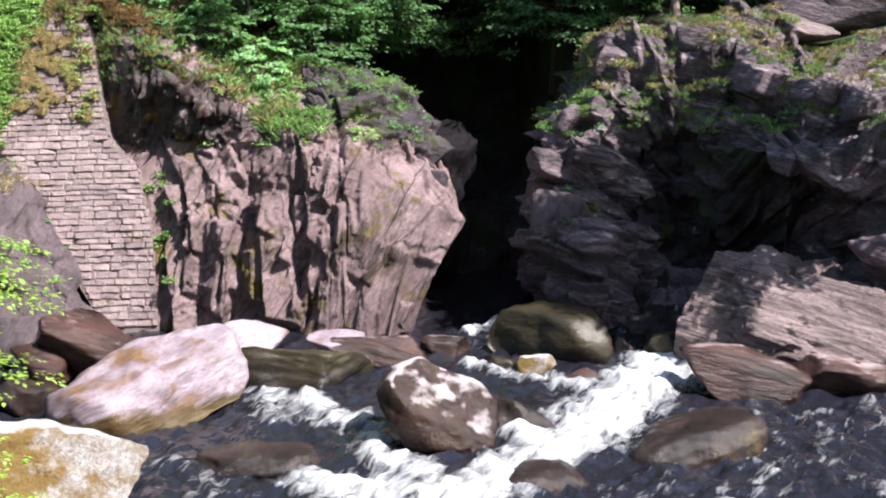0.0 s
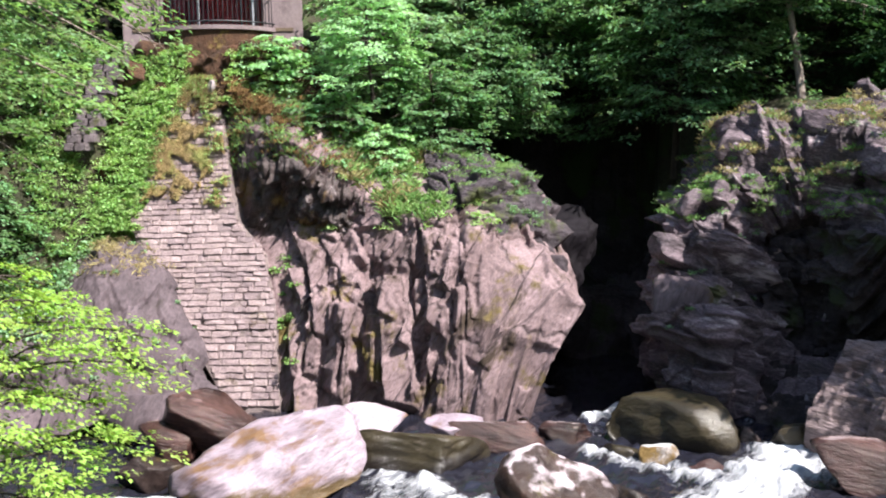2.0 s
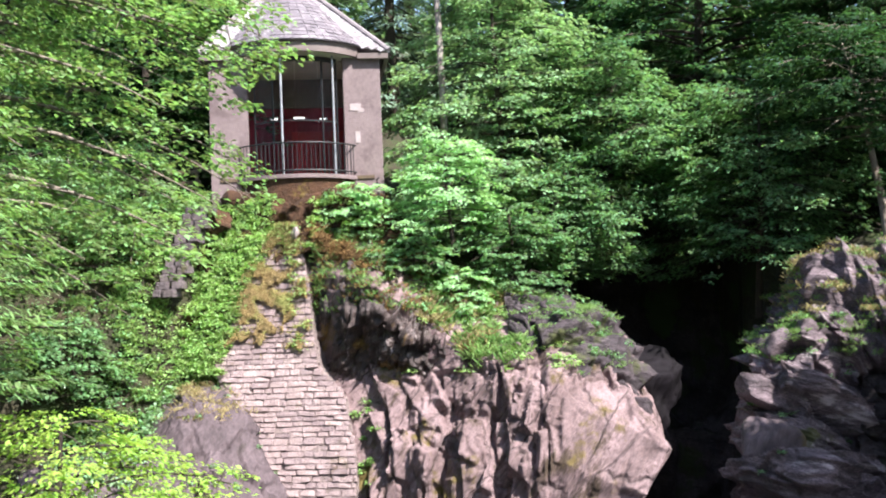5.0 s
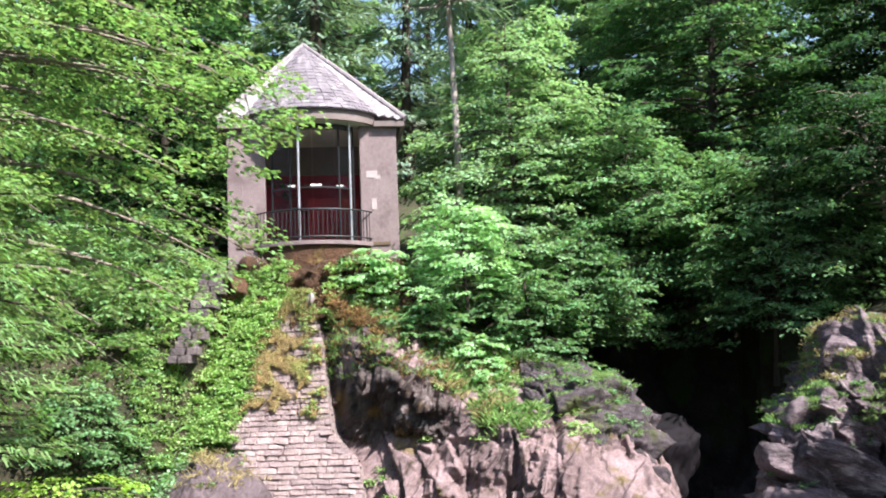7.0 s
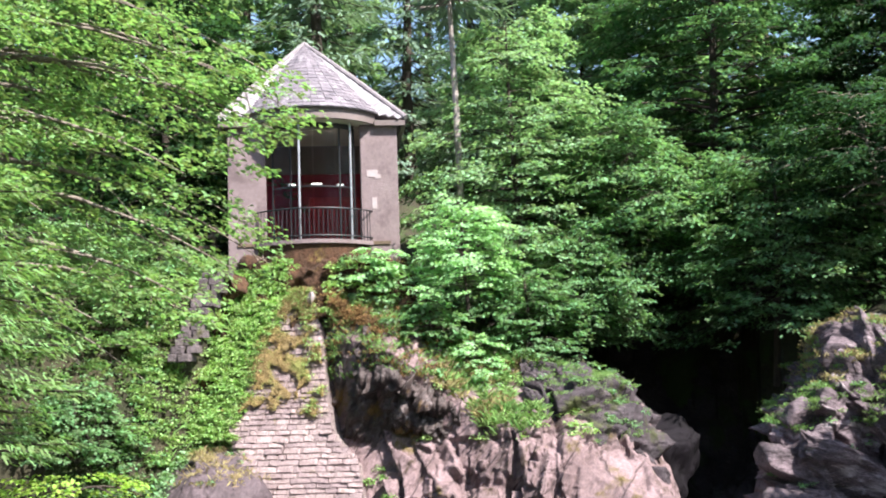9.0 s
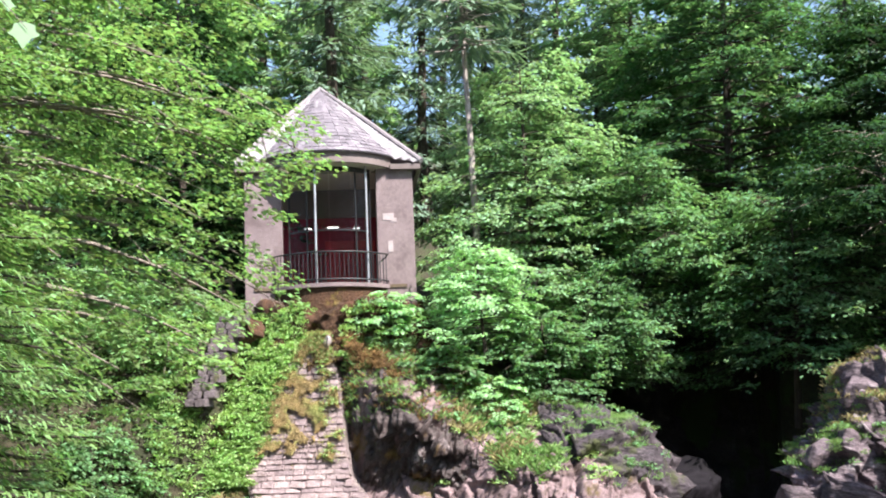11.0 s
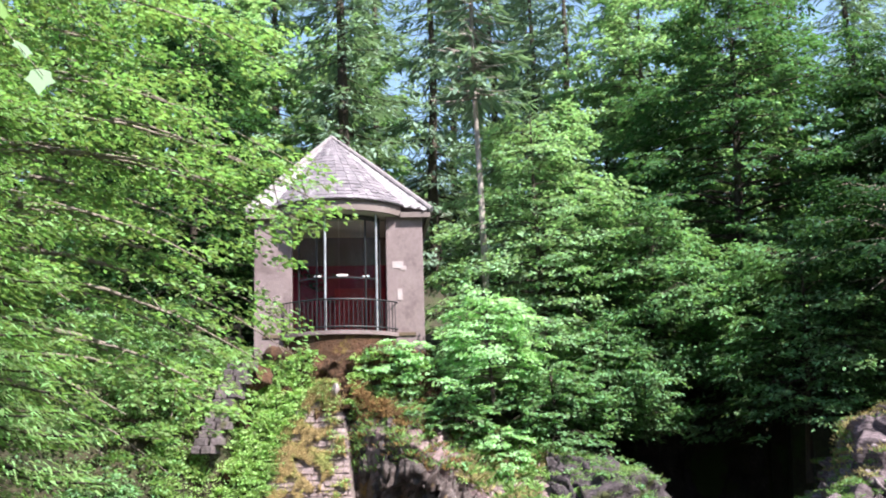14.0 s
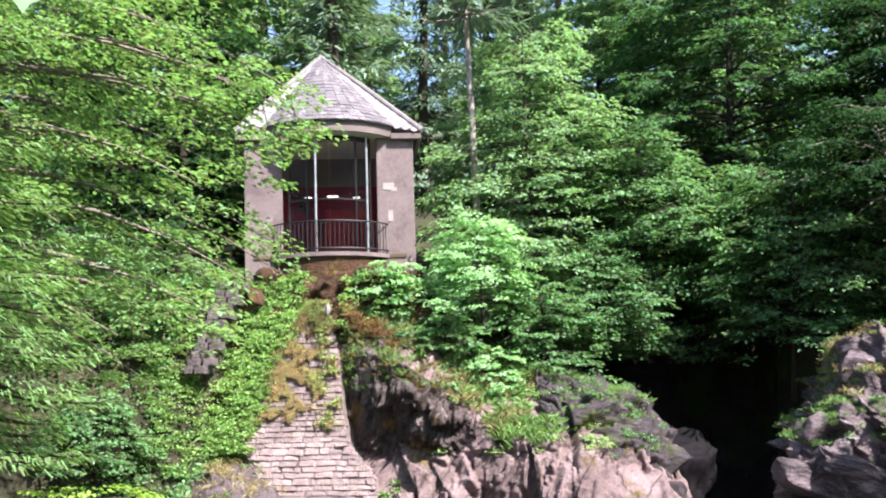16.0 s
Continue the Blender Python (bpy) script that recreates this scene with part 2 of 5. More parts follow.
LEAF_MID = material("mid_green_beech_leaves", (0.186, 0.309, 0.150), (0.114, 0.224, 0.107), 0.4, 0.38, 0.0, island=0.55, spec=0.5, through_leaf=0.44, grain=0.2)
LEAF_LIME = material("lime_green_leaves", (0.400, 0.602, 0.372), (0.276, 0.484, 0.238), 0.8, 0.45, 0.0, island=0.3, through_leaf=0.42, grain=0.2)
LEAF_HERB = material("herb_leaves", (0.358, 0.506, 0.209), (0.235, 0.385, 0.132), 0.8, 0.45, 0.0, island=0.4, through_leaf=0.42, grain=0.2)
LEAF_YELLOW = material("yellow_green_leaves", (0.356, 0.489, 0.111), (0.237, 0.383, 0.076), 0.8, 0.45, 0.0, island=0.35, through_leaf=0.46, grain=0.2)
LEAF_NEEDLE = material("conifer_needles", (0.200, 0.285, 0.213), (0.130, 0.205, 0.144), 0.5, 0.6, 0.0, island=0.4, through_leaf=0.3, grain=0.2)
LEAF_BROWN = material("dead_brown_needles", (0.17, 0.105, 0.07), (0.11, 0.07, 0.045), 0.5, 0.8, 0.0, island=0.4, through_leaf=0.1)
GRASS = material("grass", (0.202, 0.310, 0.096), (0.119, 0.230, 0.060), 0.7, 0.7, 0.0, island=0.4, through_leaf=0.3)
GRASS_DRY = material("dry_grass", (0.33, 0.26, 0.13), (0.21, 0.18, 0.08), 0.7, 0.8, 0.0, island=0.4, through_leaf=0.25)
MOSS_ORANGE = material("orange_moss", (0.34, 0.235, 0.095), (0.25, 0.185, 0.085), 1.8, 1.0, 1.0, 22.0, c3=(0.27, 0.28, 0.085), c3_at=0.50, c3_scale=1.2)
MOSS_RUST = material("rust_brown_moss", (0.26, 0.145, 0.05), (0.13, 0.075, 0.03), 1.8, 1.0, 1.0, 14.0, c3=(0.24, 0.22, 0.07), c3_at=0.56, c3_scale=1.4)
MOSS_BROWN = material("brown_moss", (0.10, 0.048, 0.025), (0.04, 0.022, 0.013), 1.8, 1.0, 1.0, 10.0, c3=(0.14, 0.10, 0.022), c3_at=0.55, c3_scale=1.4)


# ---- tools ----
def smooth01(a, b, x):
    t = np.clip((x - a) / (b - a), 0, 1)
    return t * t * (3 - 2 * t)


def mesh_of(name, verts, faces, mat, parent=None, label="", smooth=False):
    """One mesh object from arrays of corners and quads."""
    me = bpy.data.meshes.new(name)
    verts = np.asarray(verts, dtype=np.float32)
    faces = np.asarray(faces, dtype=np.int32)
    k = faces.shape[1]
    me.vertices.add(len(verts))
    me.vertices.foreach_set("co", verts.ravel())
    me.loops.add(faces.size)
    me.loops.foreach_set("vertex_index", faces.ravel())
    me.polygons.add(len(faces))
    me.polygons.foreach_set("loop_start", np.arange(0, faces.size, k, dtype=np.int32))
    me.update(calc_edges=True)
    me.validate()
    if smooth:
        me.polygons.foreach_set("use_smooth", np.ones(len(me.polygons), dtype=bool))
    me.materials.append(mat)
    ob = new(name, me)
    ob.parent = parent
    if label:
        ob["label"] = label
    return ob


def part(name, bm, mat, parent=None, label="", smooth=False):
    """Links a bmesh as one mesh object under a thing or part."""
    me = bpy.data.meshes.new(name)
    bm.to_mesh(me)
    bm.free()
    if smooth:
        for p in me.polygons:
            p.use_smooth = True
    me.materials.append(mat)
    ob = new(name, me)
    ob.parent = parent
    if label:
        ob["label"] = label
    return ob


def bm_box(bm, centre, size, bevel=0.0, turn=None):
    r = bmesh.ops.create_cube(bm, size=1.0, matrix=Matrix.Translation(centre) @ (turn or Matrix()) @ Matrix.Diagonal((*size, 1)))
    if bevel:
        es = list({e for v in r["verts"] for e in v.link_edges})
        bmesh.ops.bevel(bm, geom=es, offset=bevel, segments=2, affect="EDGES", profile=0.6)
    return bm


def bm_tube(bm, pts, radii, sides=7, cap=True):
    """A tapered tube along points."""
    pts = [Vector(p) for p in pts]
    rings = []
    for i, p in enumerate(pts):
        d = (pts[min(i + 1, len(pts) - 1)] - pts[max(i - 1, 0)]).normalized()
        a = d.orthogonal().normalized() if abs(d.z) > 0.9 else d.cross(Vector((0, 0, 1))).normalized()
        b = d.cross(a)
        rings.append([bm.verts.new(p + radii[i] * (math.cos(q) * a + math.sin(q) * b)) for q in np.arange(sides) * 2 * math.pi / sides])
    for r0, r1 in zip(rings, rings[1:]):
        best = min(range(sides), key=lambda s: sum((r0[j].co - r1[(j + s) % sides].co).length for j in range(sides)))
        for j in range(sides):
            bm.faces.new((r0[j], r0[(j + 1) % sides], r1[(j + 1 + best) % sides], r1[(j + best) % sides]))
    if cap:
        bm.faces.new(rings[0][::-1])
        bm.faces.new(rings[-1])
    return bm


def fbm(p, scale, octaves=4, seed=0.0):
    """Fractal noise at many places."""
    out = np.zeros(len(p))
    amp = 1.0
    for o in range(octaves):
        s = scale * 2 ** o
        out += amp * np.array([noise.noise((a * s + seed, b * s - seed, c * s + 3.1 * o)) for a, b, c in p])
        amp *= 0.5
    return out


def facets(p, cell, axes, rng, depth, tilt=0.4):
    """Blocky relief: every place takes the tilted plane of its nearest seed; axes stretch the blocks along the joints."""
    span = p.max(0) - p.min(0)
    n = int(np.clip(span[0] * span[2] / cell ** 2 * 1.1, 20, 1500))
    q = p @ axes.T
    sq = q[rng.integers(0, len(p), n)]
    idx = np.empty(len(p), dtype=int)
    for a in range(0, len(p), 3000):
        idx[a:a + 3000] = ((q[a:a + 3000, None] - sq[None]) ** 2).sum(2).argmin(1)
    h = rng.normal(0, 1, n) * depth
    g = rng.normal(0, tilt, (n, 3)) * depth / cell
    return h[idx] + np.clip(((q - sq[idx]) * g[idx]).sum(1), -2 * depth, 2 * depth)


def joints(lean, dip, stretch):
    """Axes whose first runs along the joint (stretched), tilted by lean in the picture's plane and dip towards the viewer."""
    m = Euler((radians(dip), radians(lean), 0)).to_matrix()
    return np.diag([1.0, 1.0, 1.0 / stretch]) @ np.array(m.transposed())


def crystals(p, count, size, stretch, lean, depth, rng, spread=10):
    """Angular relief: the foremost of many tilted blocks, long along the joints, which lean by lean degrees to the right."""
    x, z = p[:, 0], p[:, 1]
    out = np.zeros(len(p))
    for i in rng.integers(0, len(p), count):
        a = radians(lean + rng.normal(0, spread))
        w = size * rng.uniform(0.5, 1.5)
        long = w * stretch * rng.uniform(0.6, 1.5)
        near = np.nonzero((np.abs(x - x[i]) < long) & (np.abs(z - z[i]) < long))[0] if stretch > 1 else np.arange(len(p))
        dx, dz = x[near] - x[i], z[near] - z[i]
        u, v = (dx * math.cos(a) - dz * math.sin(a)) / w, (dx * math.sin(a) + dz * math.cos(a)) / long
        k = rng.uniform(1.2, 9.0, 4)
        top = rng.uniform(0.35, 1.0) + rng.normal(0, 0.35) * u + rng.normal(0, 0.3) * v
        side = np.minimum(np.minimum((1 - u) * k[0], (1 + u) * k[1]), np.minimum((1 - v) * k[2], (1 + v) * k[3]))
        out[near] = np.maximum(out[near], depth * np.minimum(top, side))
    return out - 0.45 * depth


def unrolled(g):
    """How far along and how far up each place of a loft lies, measured on its surface."""
    du, dv = np.linalg.norm(np.diff(g, axis=0), axis=2).mean(1), np.linalg.norm(np.diff(g, axis=1), axis=2)
    s = np.concatenate([[0], np.cumsum(du)])
    t = np.concatenate([np.zeros((len(g), 1)), np.cumsum(dv, axis=1)], axis=1)
    return np.stack([np.repeat(s[:, None], g.shape[1], 1), t], -1).reshape(-1, 2)


def loft(net, nu, nv):
    """A surface through rows of places: net[station][level] -> points (nu, nv, 3), kinked at the rows."""
    net = np.array(net, dtype=float)
    s = np.linspace(0, len(net) - 1, nu)
    i = np.minimum(s.astype(int), len(net) - 2)
    w = (s - i)[:, None, None]
    rows = net[i] * (1 - w) + net[i + 1] * w
    t = np.linspace(0, net.shape[1] - 1, nv)
    j = np.minimum(t.astype(int), net.shape[1] - 2)
    x = (t - j)[None, :, None]
    return rows[:, j] * (1 - x) + rows[:, j + 1] * x


def normals_of(g):
    du, dv = np.gradient(g, axis=0), np.gradient(g, axis=1)
    n = np.cross(du, dv)
    return n / (np.linalg.norm(n, axis=2, keepdims=True) + 1e-9)


def grid_faces(nu, nv):
    a = np.arange(nu * nv).reshape(nu, nv)
    return np.stack([a[:-1, :-1], a[1:, :-1], a[1:, 1:], a[:-1, 1:]], -1).reshape(-1, 4)


def blur(n, times):
    for _ in range(times):
        e = np.pad(n, ((1, 1), (1, 1), (0, 0)), mode="edge")
        n = (e[:-2, 1:-1] + e[2:, 1:-1] + e[1:-1, :-2] + e[1:-1, 2:] + 2 * n) / 6
    return n


def cliff(name, net, nu, nv, mat, seed, blocks, rough=0.12, label="", kind="structure", parent=None, category="", calm=None, blocky=()):
    """A rock face: a loft broken into tilted blocks. blocks: (cell, depth, lean, dip, stretch) from large to small; calm(p): how much of the relief stays;
    blocky: sets of crystals (count, size, stretch, lean, depth)."""
    rng = np.random.default_rng(seed)
    g = loft(net, nu, nv)
    n = blur(normals_of(g), 40)
    n /= np.linalg.norm(n, axis=2, keepdims=True) + 1e-9
    p = g.reshape(-1, 3)
    d = np.zeros(len(p))
    warp = np.c_[fbm(p, 0.5, 2, seed), fbm(p, 0.5, 2, seed + 9), fbm(p, 0.5, 2, seed + 5)]
    for cell, depth, lean, dip, stretch in blocks:
        d += facets(p + 0.06 * cell * warp, cell, joints(lean, dip, stretch), rng, depth)
    flat = unrolled(g)
    for count, size, stretch, lean, depth in blocky:
        d += crystals(flat + 0.10 * size * warp[:, :2], count, size, stretch, lean, depth, rng)
    d += rough * fbm(p, 1.3, 4, seed + 2)
    if calm:
        d *= calm(p)
    p = p + n.reshape(-1, 3) * d[:, None]
    ob = mesh_of(name, p, grid_faces(nu, nv), mat, parent)
    return tagged(ob, label, category, kind=kind)


def boulder(name, centre, size, turn, mat, seed, label, cuts=14, rough=0.06, category="boulder", level=0, lo=0.42, hi=0.8, bands=0.012):
    """A river boulder: a ball cut by planes, its edges worn, banded and pitted by noise. turn in degrees."""
    rng = np.random.default_rng(seed)
    level = level or (5 if max(size) > 3.0 and centre[1] < 27 else 4)
    bm = bmesh.new()
    bmesh.ops.create_icosphere(bm, subdivisions=level, radius=1.0)
    v = np.array([x.co[:] for x in bm.verts])
    v = np.sign(v) * np.abs(v) ** 0.8
    for k in range(cuts):
        a = rng.normal(0, 1, 3) * (1, 1, 0.8)
        a /= np.linalg.norm(a)
        over = v @ a - rng.uniform(lo, hi)
        v -= np.where(over > 0, over * 0.985, 0)[:, None] * a
    v -= (v.max(0) + v.min(0)) / 2
    v /= np.abs(v).max(0)
    w = v * np.array(size) / 2
    s = 1.0 / max(size)
    tilt = rng.normal(0, 0.25, 2)
    layer = w[:, 2] + tilt[0] * w[:, 0] + tilt[1] * w[:, 1]
    d = rough * max(size) * (0.6 * fbm(w, 2.2 * s, 3, seed) + 0.4 * fbm(w, 7 * s, 5, seed + 4)) + bands * max(size) * np.array([noise.noise((0.3, seed, a * 7)) for a in layer])
    w += (w / (np.linalg.norm(w, axis=1, keepdims=True) + 1e-6)) * d[:, None]
    for x, q in zip(bm.verts, w):
        x.co = q
    ob = part(name, bm, mat, smooth=True)
    ob.matrix_world = pose(*centre, *turn)
    return tagged(ob, label, category)


LEAF_SHAPE = np.array([(0, 0, 0), (0.5, 0.32, 0.06), (1.0, 0, -0.10), (0.5, -0.32, 0.06)])


def leaf_mesh(name, centres, headings, size, mat, rng, parent=None, tilt=0.35, droop=0.2, label="", shape=LEAF_SHAPE):
    """Many small leaves: place, heading (radians), size each; roughly level, tilted at random."""
    n = len(centres)
    z = rng.normal(0, tilt, (n, 2))
    ax = np.stack([np.cos(headings), np.sin(headings), z[:, 0] - droop], 1)
    ax /= np.linalg.norm(ax, axis=1, keepdims=True)
    side = np.stack([-np.sin(headings), np.cos(headings), z[:, 1]], 1)
    side -= ax * (ax * side).sum(1, keepdims=True)
    side /= np.linalg.norm(side, axis=1, keepdims=True)
    up = np.cross(ax, side)
    s = (size * rng.uniform(0.65, 1.3, n))[:, None]
    k = len(shape)
    verts = np.concatenate([(centres + s * (a * ax + b * side + c * up))[:, None] for a, b, c in shape], 1).reshape(-1, 3)
    faces = np.arange(n * k).reshape(n, k)
    return mesh_of(name, verts, faces, mat, parent, label)


# ---- ground, cliffs and river ----
def rim(x):
    """The y and z of the gorge's rim at x: where the rock faces end and the soil begins."""
    xs = [-60, -30, -19, -15, -12.5, -11, -8.9, -6.4, -3.9, -2.6, -1.9, 3.4, 5.2, 8.0, 9.7, 11.9, 14.7, 22.5, 40, 70]
    ys = [12, 22, 32.5, 36.4, 36.6, 36.6, 37.0, 37.0, 36.5, 36.5, 45.5, 45.5, 36.0, 34.4, 34.0, 33.6, 33.0, 33.0, 28, 15]
    zs = [9, 10, 10.8, 12.0, 12.2, 11.6, 10.8, 9.4, 8.4, 7.6, 12.0, 12.0, 8.3, 9.1, 9.0, 8.2, 8.8, 9.3, 10, 11]
    return np.interp(x, xs, ys), np.interp(x, xs, zs)


def ground_height(x, y):
    ye, ze = rim(x)
    d = y - ye
    hill = np.interp(d, [0, 4, 8, 30, 70, 130, 1500], [0, 0.5, 1.6, 9, 24, 36, 60]) * np.interp(x, [-60, -20, 10, 40], [1.0, 1.0, 0.8, 0.9])
    slope = np.interp(d, [-7, -5, -2.2, 0], [-13.5, -11, -6.4, 0])
    z_left = ze + np.where(d > 0, hill, slope)
    z_rock = np.where(d > 0, ze + hill, -1.0)
    w = smooth01(-13.2, -11.4, x)
    z = np.maximum(z_left * (1 - w) + z_rock * w, -1.0)
    bank = np.interp(y - 0.05 * np.abs(x), [-300, -4, 3.6, 7, 11, 12.5], [16, 6.0, 5.6, 3.0, -0.4, -1.0])
    return np.maximum(z, np.where(y < 16, bank, -1.0))


gx = np.concatenate([[-1500, -700, -300, -150, -90], np.arange(-60, -30, 2.0), np.arange(-30, 26, 0.5), np.arange(26, 60, 2.0), [90, 150, 300, 700, 1500]])
gy = np.concatenate([[-1200, -500, -200, -80], np.arange(-40, 24, 2.0), np.arange(24, 52, 0.5), np.arange(52, 110, 2.0), [150, 300, 700, 1500]])
GX, GY = np.meshgrid(gx, gy, indexing="ij")
gp = np.c_[GX.ravel(), GY.ravel(), ground_height(GX.ravel(), GY.ravel())]
gp[:, 2] += 0.25 * fbm(gp * (1, 1, 0), 0.35, 4, 3.0) * (np.abs(gp[:, 0]) < 80)
ground = mesh_of("ground", gp, grid_faces(len(gx), len(gy)), GROUND, smooth=True)
tagged(ground, "wooded hillside ground of brown leaf litter and grass", "ground", kind="structure")

CLIFF_LEFT = [
    [(-9.6, 33.0, -0.6), (-10.7, 34.6, 3.2), (-11.2, 35.2, 6.1), (-11.3, 36.0, 9.3), (-11.4, 36.6, 11.4)],
    [(-8.8, 32.0, -0.1), (-9.1, 33.2, 3.7), (-10.4, 34.9, 6.2), (-10.2, 34.6, 9.1), (-10.6, 36.2, 11.1)],
    [(-6.6, 31.5, -0.2), (-6.8, 32.3, 3.4), (-8.0, 34.3, 6.0), (-8.3, 33.6, 8.5), (-8.8, 36.6, 10.6)],
    [(-3.8, 31.0, -0.2), (-4.1, 31.8, 3.4), (-4.7, 33.2, 5.7), (-6.1, 34.0, 7.0), (-6.4, 37.0, 9.2)],
    [(-2.3, 30.8, -0.1), (-2.3, 31.2, 3.1), (-2.5, 32.2, 4.9), (-3.2, 34.2, 6.3), (-3.9, 36.5, 8.2)],
    [(-1.1, 31.0, -0.2), (-0.2, 31.0, 2.2), (0.6, 31.4, 3.5), (-0.6, 33.3, 5.0), (-1.6, 35.5, 7.2)],
    [(-1.6, 34.0, -0.7), (-0.7, 34.0, 1.5), (0.6, 34.5, 2.9), (0.2, 36.5, 4.4), (-1.1, 38.5, 6.8)],
    [(-1.8, 38.0, -1.7), (-0.5, 39.0, 0.6), (0.6, 40.0, 2.1), (0.4, 41.0, 4.2), (-1.0, 42.0, 7.4)],
]
CLIFF_RIGHT = [
    [(3.3, 38.0, -1.6), (3.4, 39.0, 0.5), (3.5, 40.0, 3.5), (3.8, 41.0, 5.8), (4.5, 42.0, 9.2)],
    [(2.7, 31.2, 0.0), (3.0, 31.9, 3.2), (3.2, 33.2, 5.4), (4.1, 34.4, 6.9), (5.6, 36.5, 8.3)],
    [(4.4, 30.2, -0.3), (4.4, 31.2, 2.9), (4.6, 32.2, 4.8), (4.9, 33.0, 6.7), (5.6, 35.0, 8.4)],
    [(6.2, 29.6, -0.3), (7.0, 34.2, 1.8), (7.3, 34.2, 4.2), (7.0, 32.2, 6.9), (8.0, 34.5, 9.2)],
    [(7.8, 28.8, -0.1), (8.8, 33.5, 1.7), (8.5, 31.8, 4.7), (8.8, 32.0, 7.4), (9.7, 34.0, 9.0)],
    [(9.4, 27.6, -0.0), (10.7, 32.5, 2.0), (9.8, 29.6, 5.3), (10.7, 31.8, 6.5), (11.9, 33.6, 8.2)],
    [(11.8, 25.6, 0.1), (12.7, 28.6, 3.0), (12.9, 29.6, 5.1), (13.6, 31.0, 6.9), (14.7, 33.0, 8.9)],
    [(15.7, 22.0, 1.1), (18.2, 26.0, 3.3), (19.4, 28.0, 5.0), (20.7, 30.0, 6.7), (22.5, 33.0, 9.3)],
]
SLAB_LEFT = [
    [(-16.2, 24.5, -0.2), (-17.2, 27.0, 1.4), (-18.3, 29.5, 2.8), (-19.6, 33.0, 4.8)],
    [(-14.6, 27.6, -0.0), (-15.3, 29.4, 2.1), (-15.9, 31.0, 3.6), (-17.2, 34.0, 4.5)],
    [(-13.2, 29.2, 0.6), (-13.4, 30.4, 3.1), (-14.2, 31.4, 5.0), (-15.3, 34.5, 5.7)],
    [(-11.6, 30.6, 0.6), (-11.9, 31.2, 2.3), (-12.4, 32.6, 4.5), (-13.7, 35.0, 6.0)],
    [(-10.3, 31.3, 0.5), (-10.5, 31.6, 1.2), (-11.7, 33.2, 3.0), (-13.0, 35.5, 5.0)],
]
GORGE_BACK = [
    [(-2.4, 41.0, -2.6), (-2.1, 42.0, 1.9), (-2.0, 44.0, 6.3), (-1.9, 46.0, 12.3)],
    [(0.5, 40.0, -2.3), (1.1, 41.5, 2.8), (1.4, 45.0, 2.9), (0.7, 47.0, 12.3)],
    [(2.0, 40.0, -2.3), (2.4, 41.5, 2.8), (2.3, 45.0, 3.0), (2.6, 47.0, 12.2)],
    [(3.7, 39.5, -2.2), (3.9, 41.0, 1.9), (4.2, 44.0, 6.1), (4.9, 46.0, 12.1)],
]
BLACK_ROCK = [
    [(-11.0, 35.4, 4.3), (-10.7, 35.1, 7.6), (-11.0, 36.1, 10.5)],
    [(-9.6, 34.8, 5.3), (-9.4, 34.2, 7.7), (-10.1, 35.7, 10.0)],
    [(-8.4, 34.4, 5.9), (-8.2, 33.6, 7.7), (-9.0, 35.1, 9.2)],
    [(-7.0, 34.1, 5.5), (-7.0, 33.4, 6.8), (-8.1, 34.9, 8.2)],
    [(-5.9, 34.1, 5.8), (-6.1, 33.8, 6.6), (-6.7, 34.9, 7.3)],
]
GREY_ROCK = [
    [(-4.0, 33.8, 4.5), (-4.1, 34.6, 6.8), (-4.5, 36.0, 8.2)],
    [(-3.1, 33.1, 3.7), (-3.0, 34.2, 6.8), (-3.2, 35.6, 7.8)],
    [(-2.0, 33.0, 4.0), (-2.1, 34.1, 6.8), (-2.4, 35.8, 7.7)],
    [(-1.1, 33.4, 4.0), (-1.5, 34.8, 6.8), (-1.9, 36.2, 7.5)],
    [(-0.5, 33.8, 4.0), (-0.8, 35.2, 6.0), (-1.4, 37.2, 7.2)],
    [(0.2, 34.2, 3.4), (-0.1, 36.2, 5.5), (-0.9, 39.0, 6.7)],
]
LEDGE = [
    [(5.8, 27.2, -0.2), (6.1, 27.3, 1.2), (7.1, 27.9, 2.7), (8.4, 30.5, 2.4)],
    [(7.2, 26.4, -0.1), (7.4, 26.8, 1.4), (8.1, 27.7, 2.6), (9.7, 30.5, 2.2)],
    [(7.6, 25.6, 0.1), (7.8, 26.0, 1.4), (8.5, 27.2, 2.0), (10.3, 30.5, 1.9)],
    [(9.0, 25.0, -0.0), (9.0, 25.6, 1.1), (9.5, 26.9, 1.8), (11.1, 30.0, 2.1)],
    [(11.3, 24.4, -0.1), (11.3, 25.2, 0.8), (11.6, 26.4, 1.4), (12.8, 29.5, 2.0)],
]
KNOLL = [
    [(-15.8, 33.8, 6.4), (-15.7, 35.2, 9.4), (-15.5, 36.6, 11.6), (-15.8, 38.0, 12.3)],
    [(-13.8, 34.6, 6.9), (-13.9, 35.5, 9.9), (-14.0, 36.2, 11.9), (-14.7, 38.0, 12.5)],
    [(-11.9, 35.4, 9.7), (-11.8, 35.7, 10.6), (-11.6, 35.9, 11.9), (-12.2, 38.0, 12.5)],
    [(-9.9, 35.4, 9.8), (-9.7, 35.6, 10.7), (-9.3, 36.0, 11.8), (-9.8, 38.0, 12.3)],
    [(-7.0, 36.2, 9.2), (-7.4, 36.8, 10.0), (-8.2, 37.4, 11.4), (-8.8, 39.0, 11.9)],
]
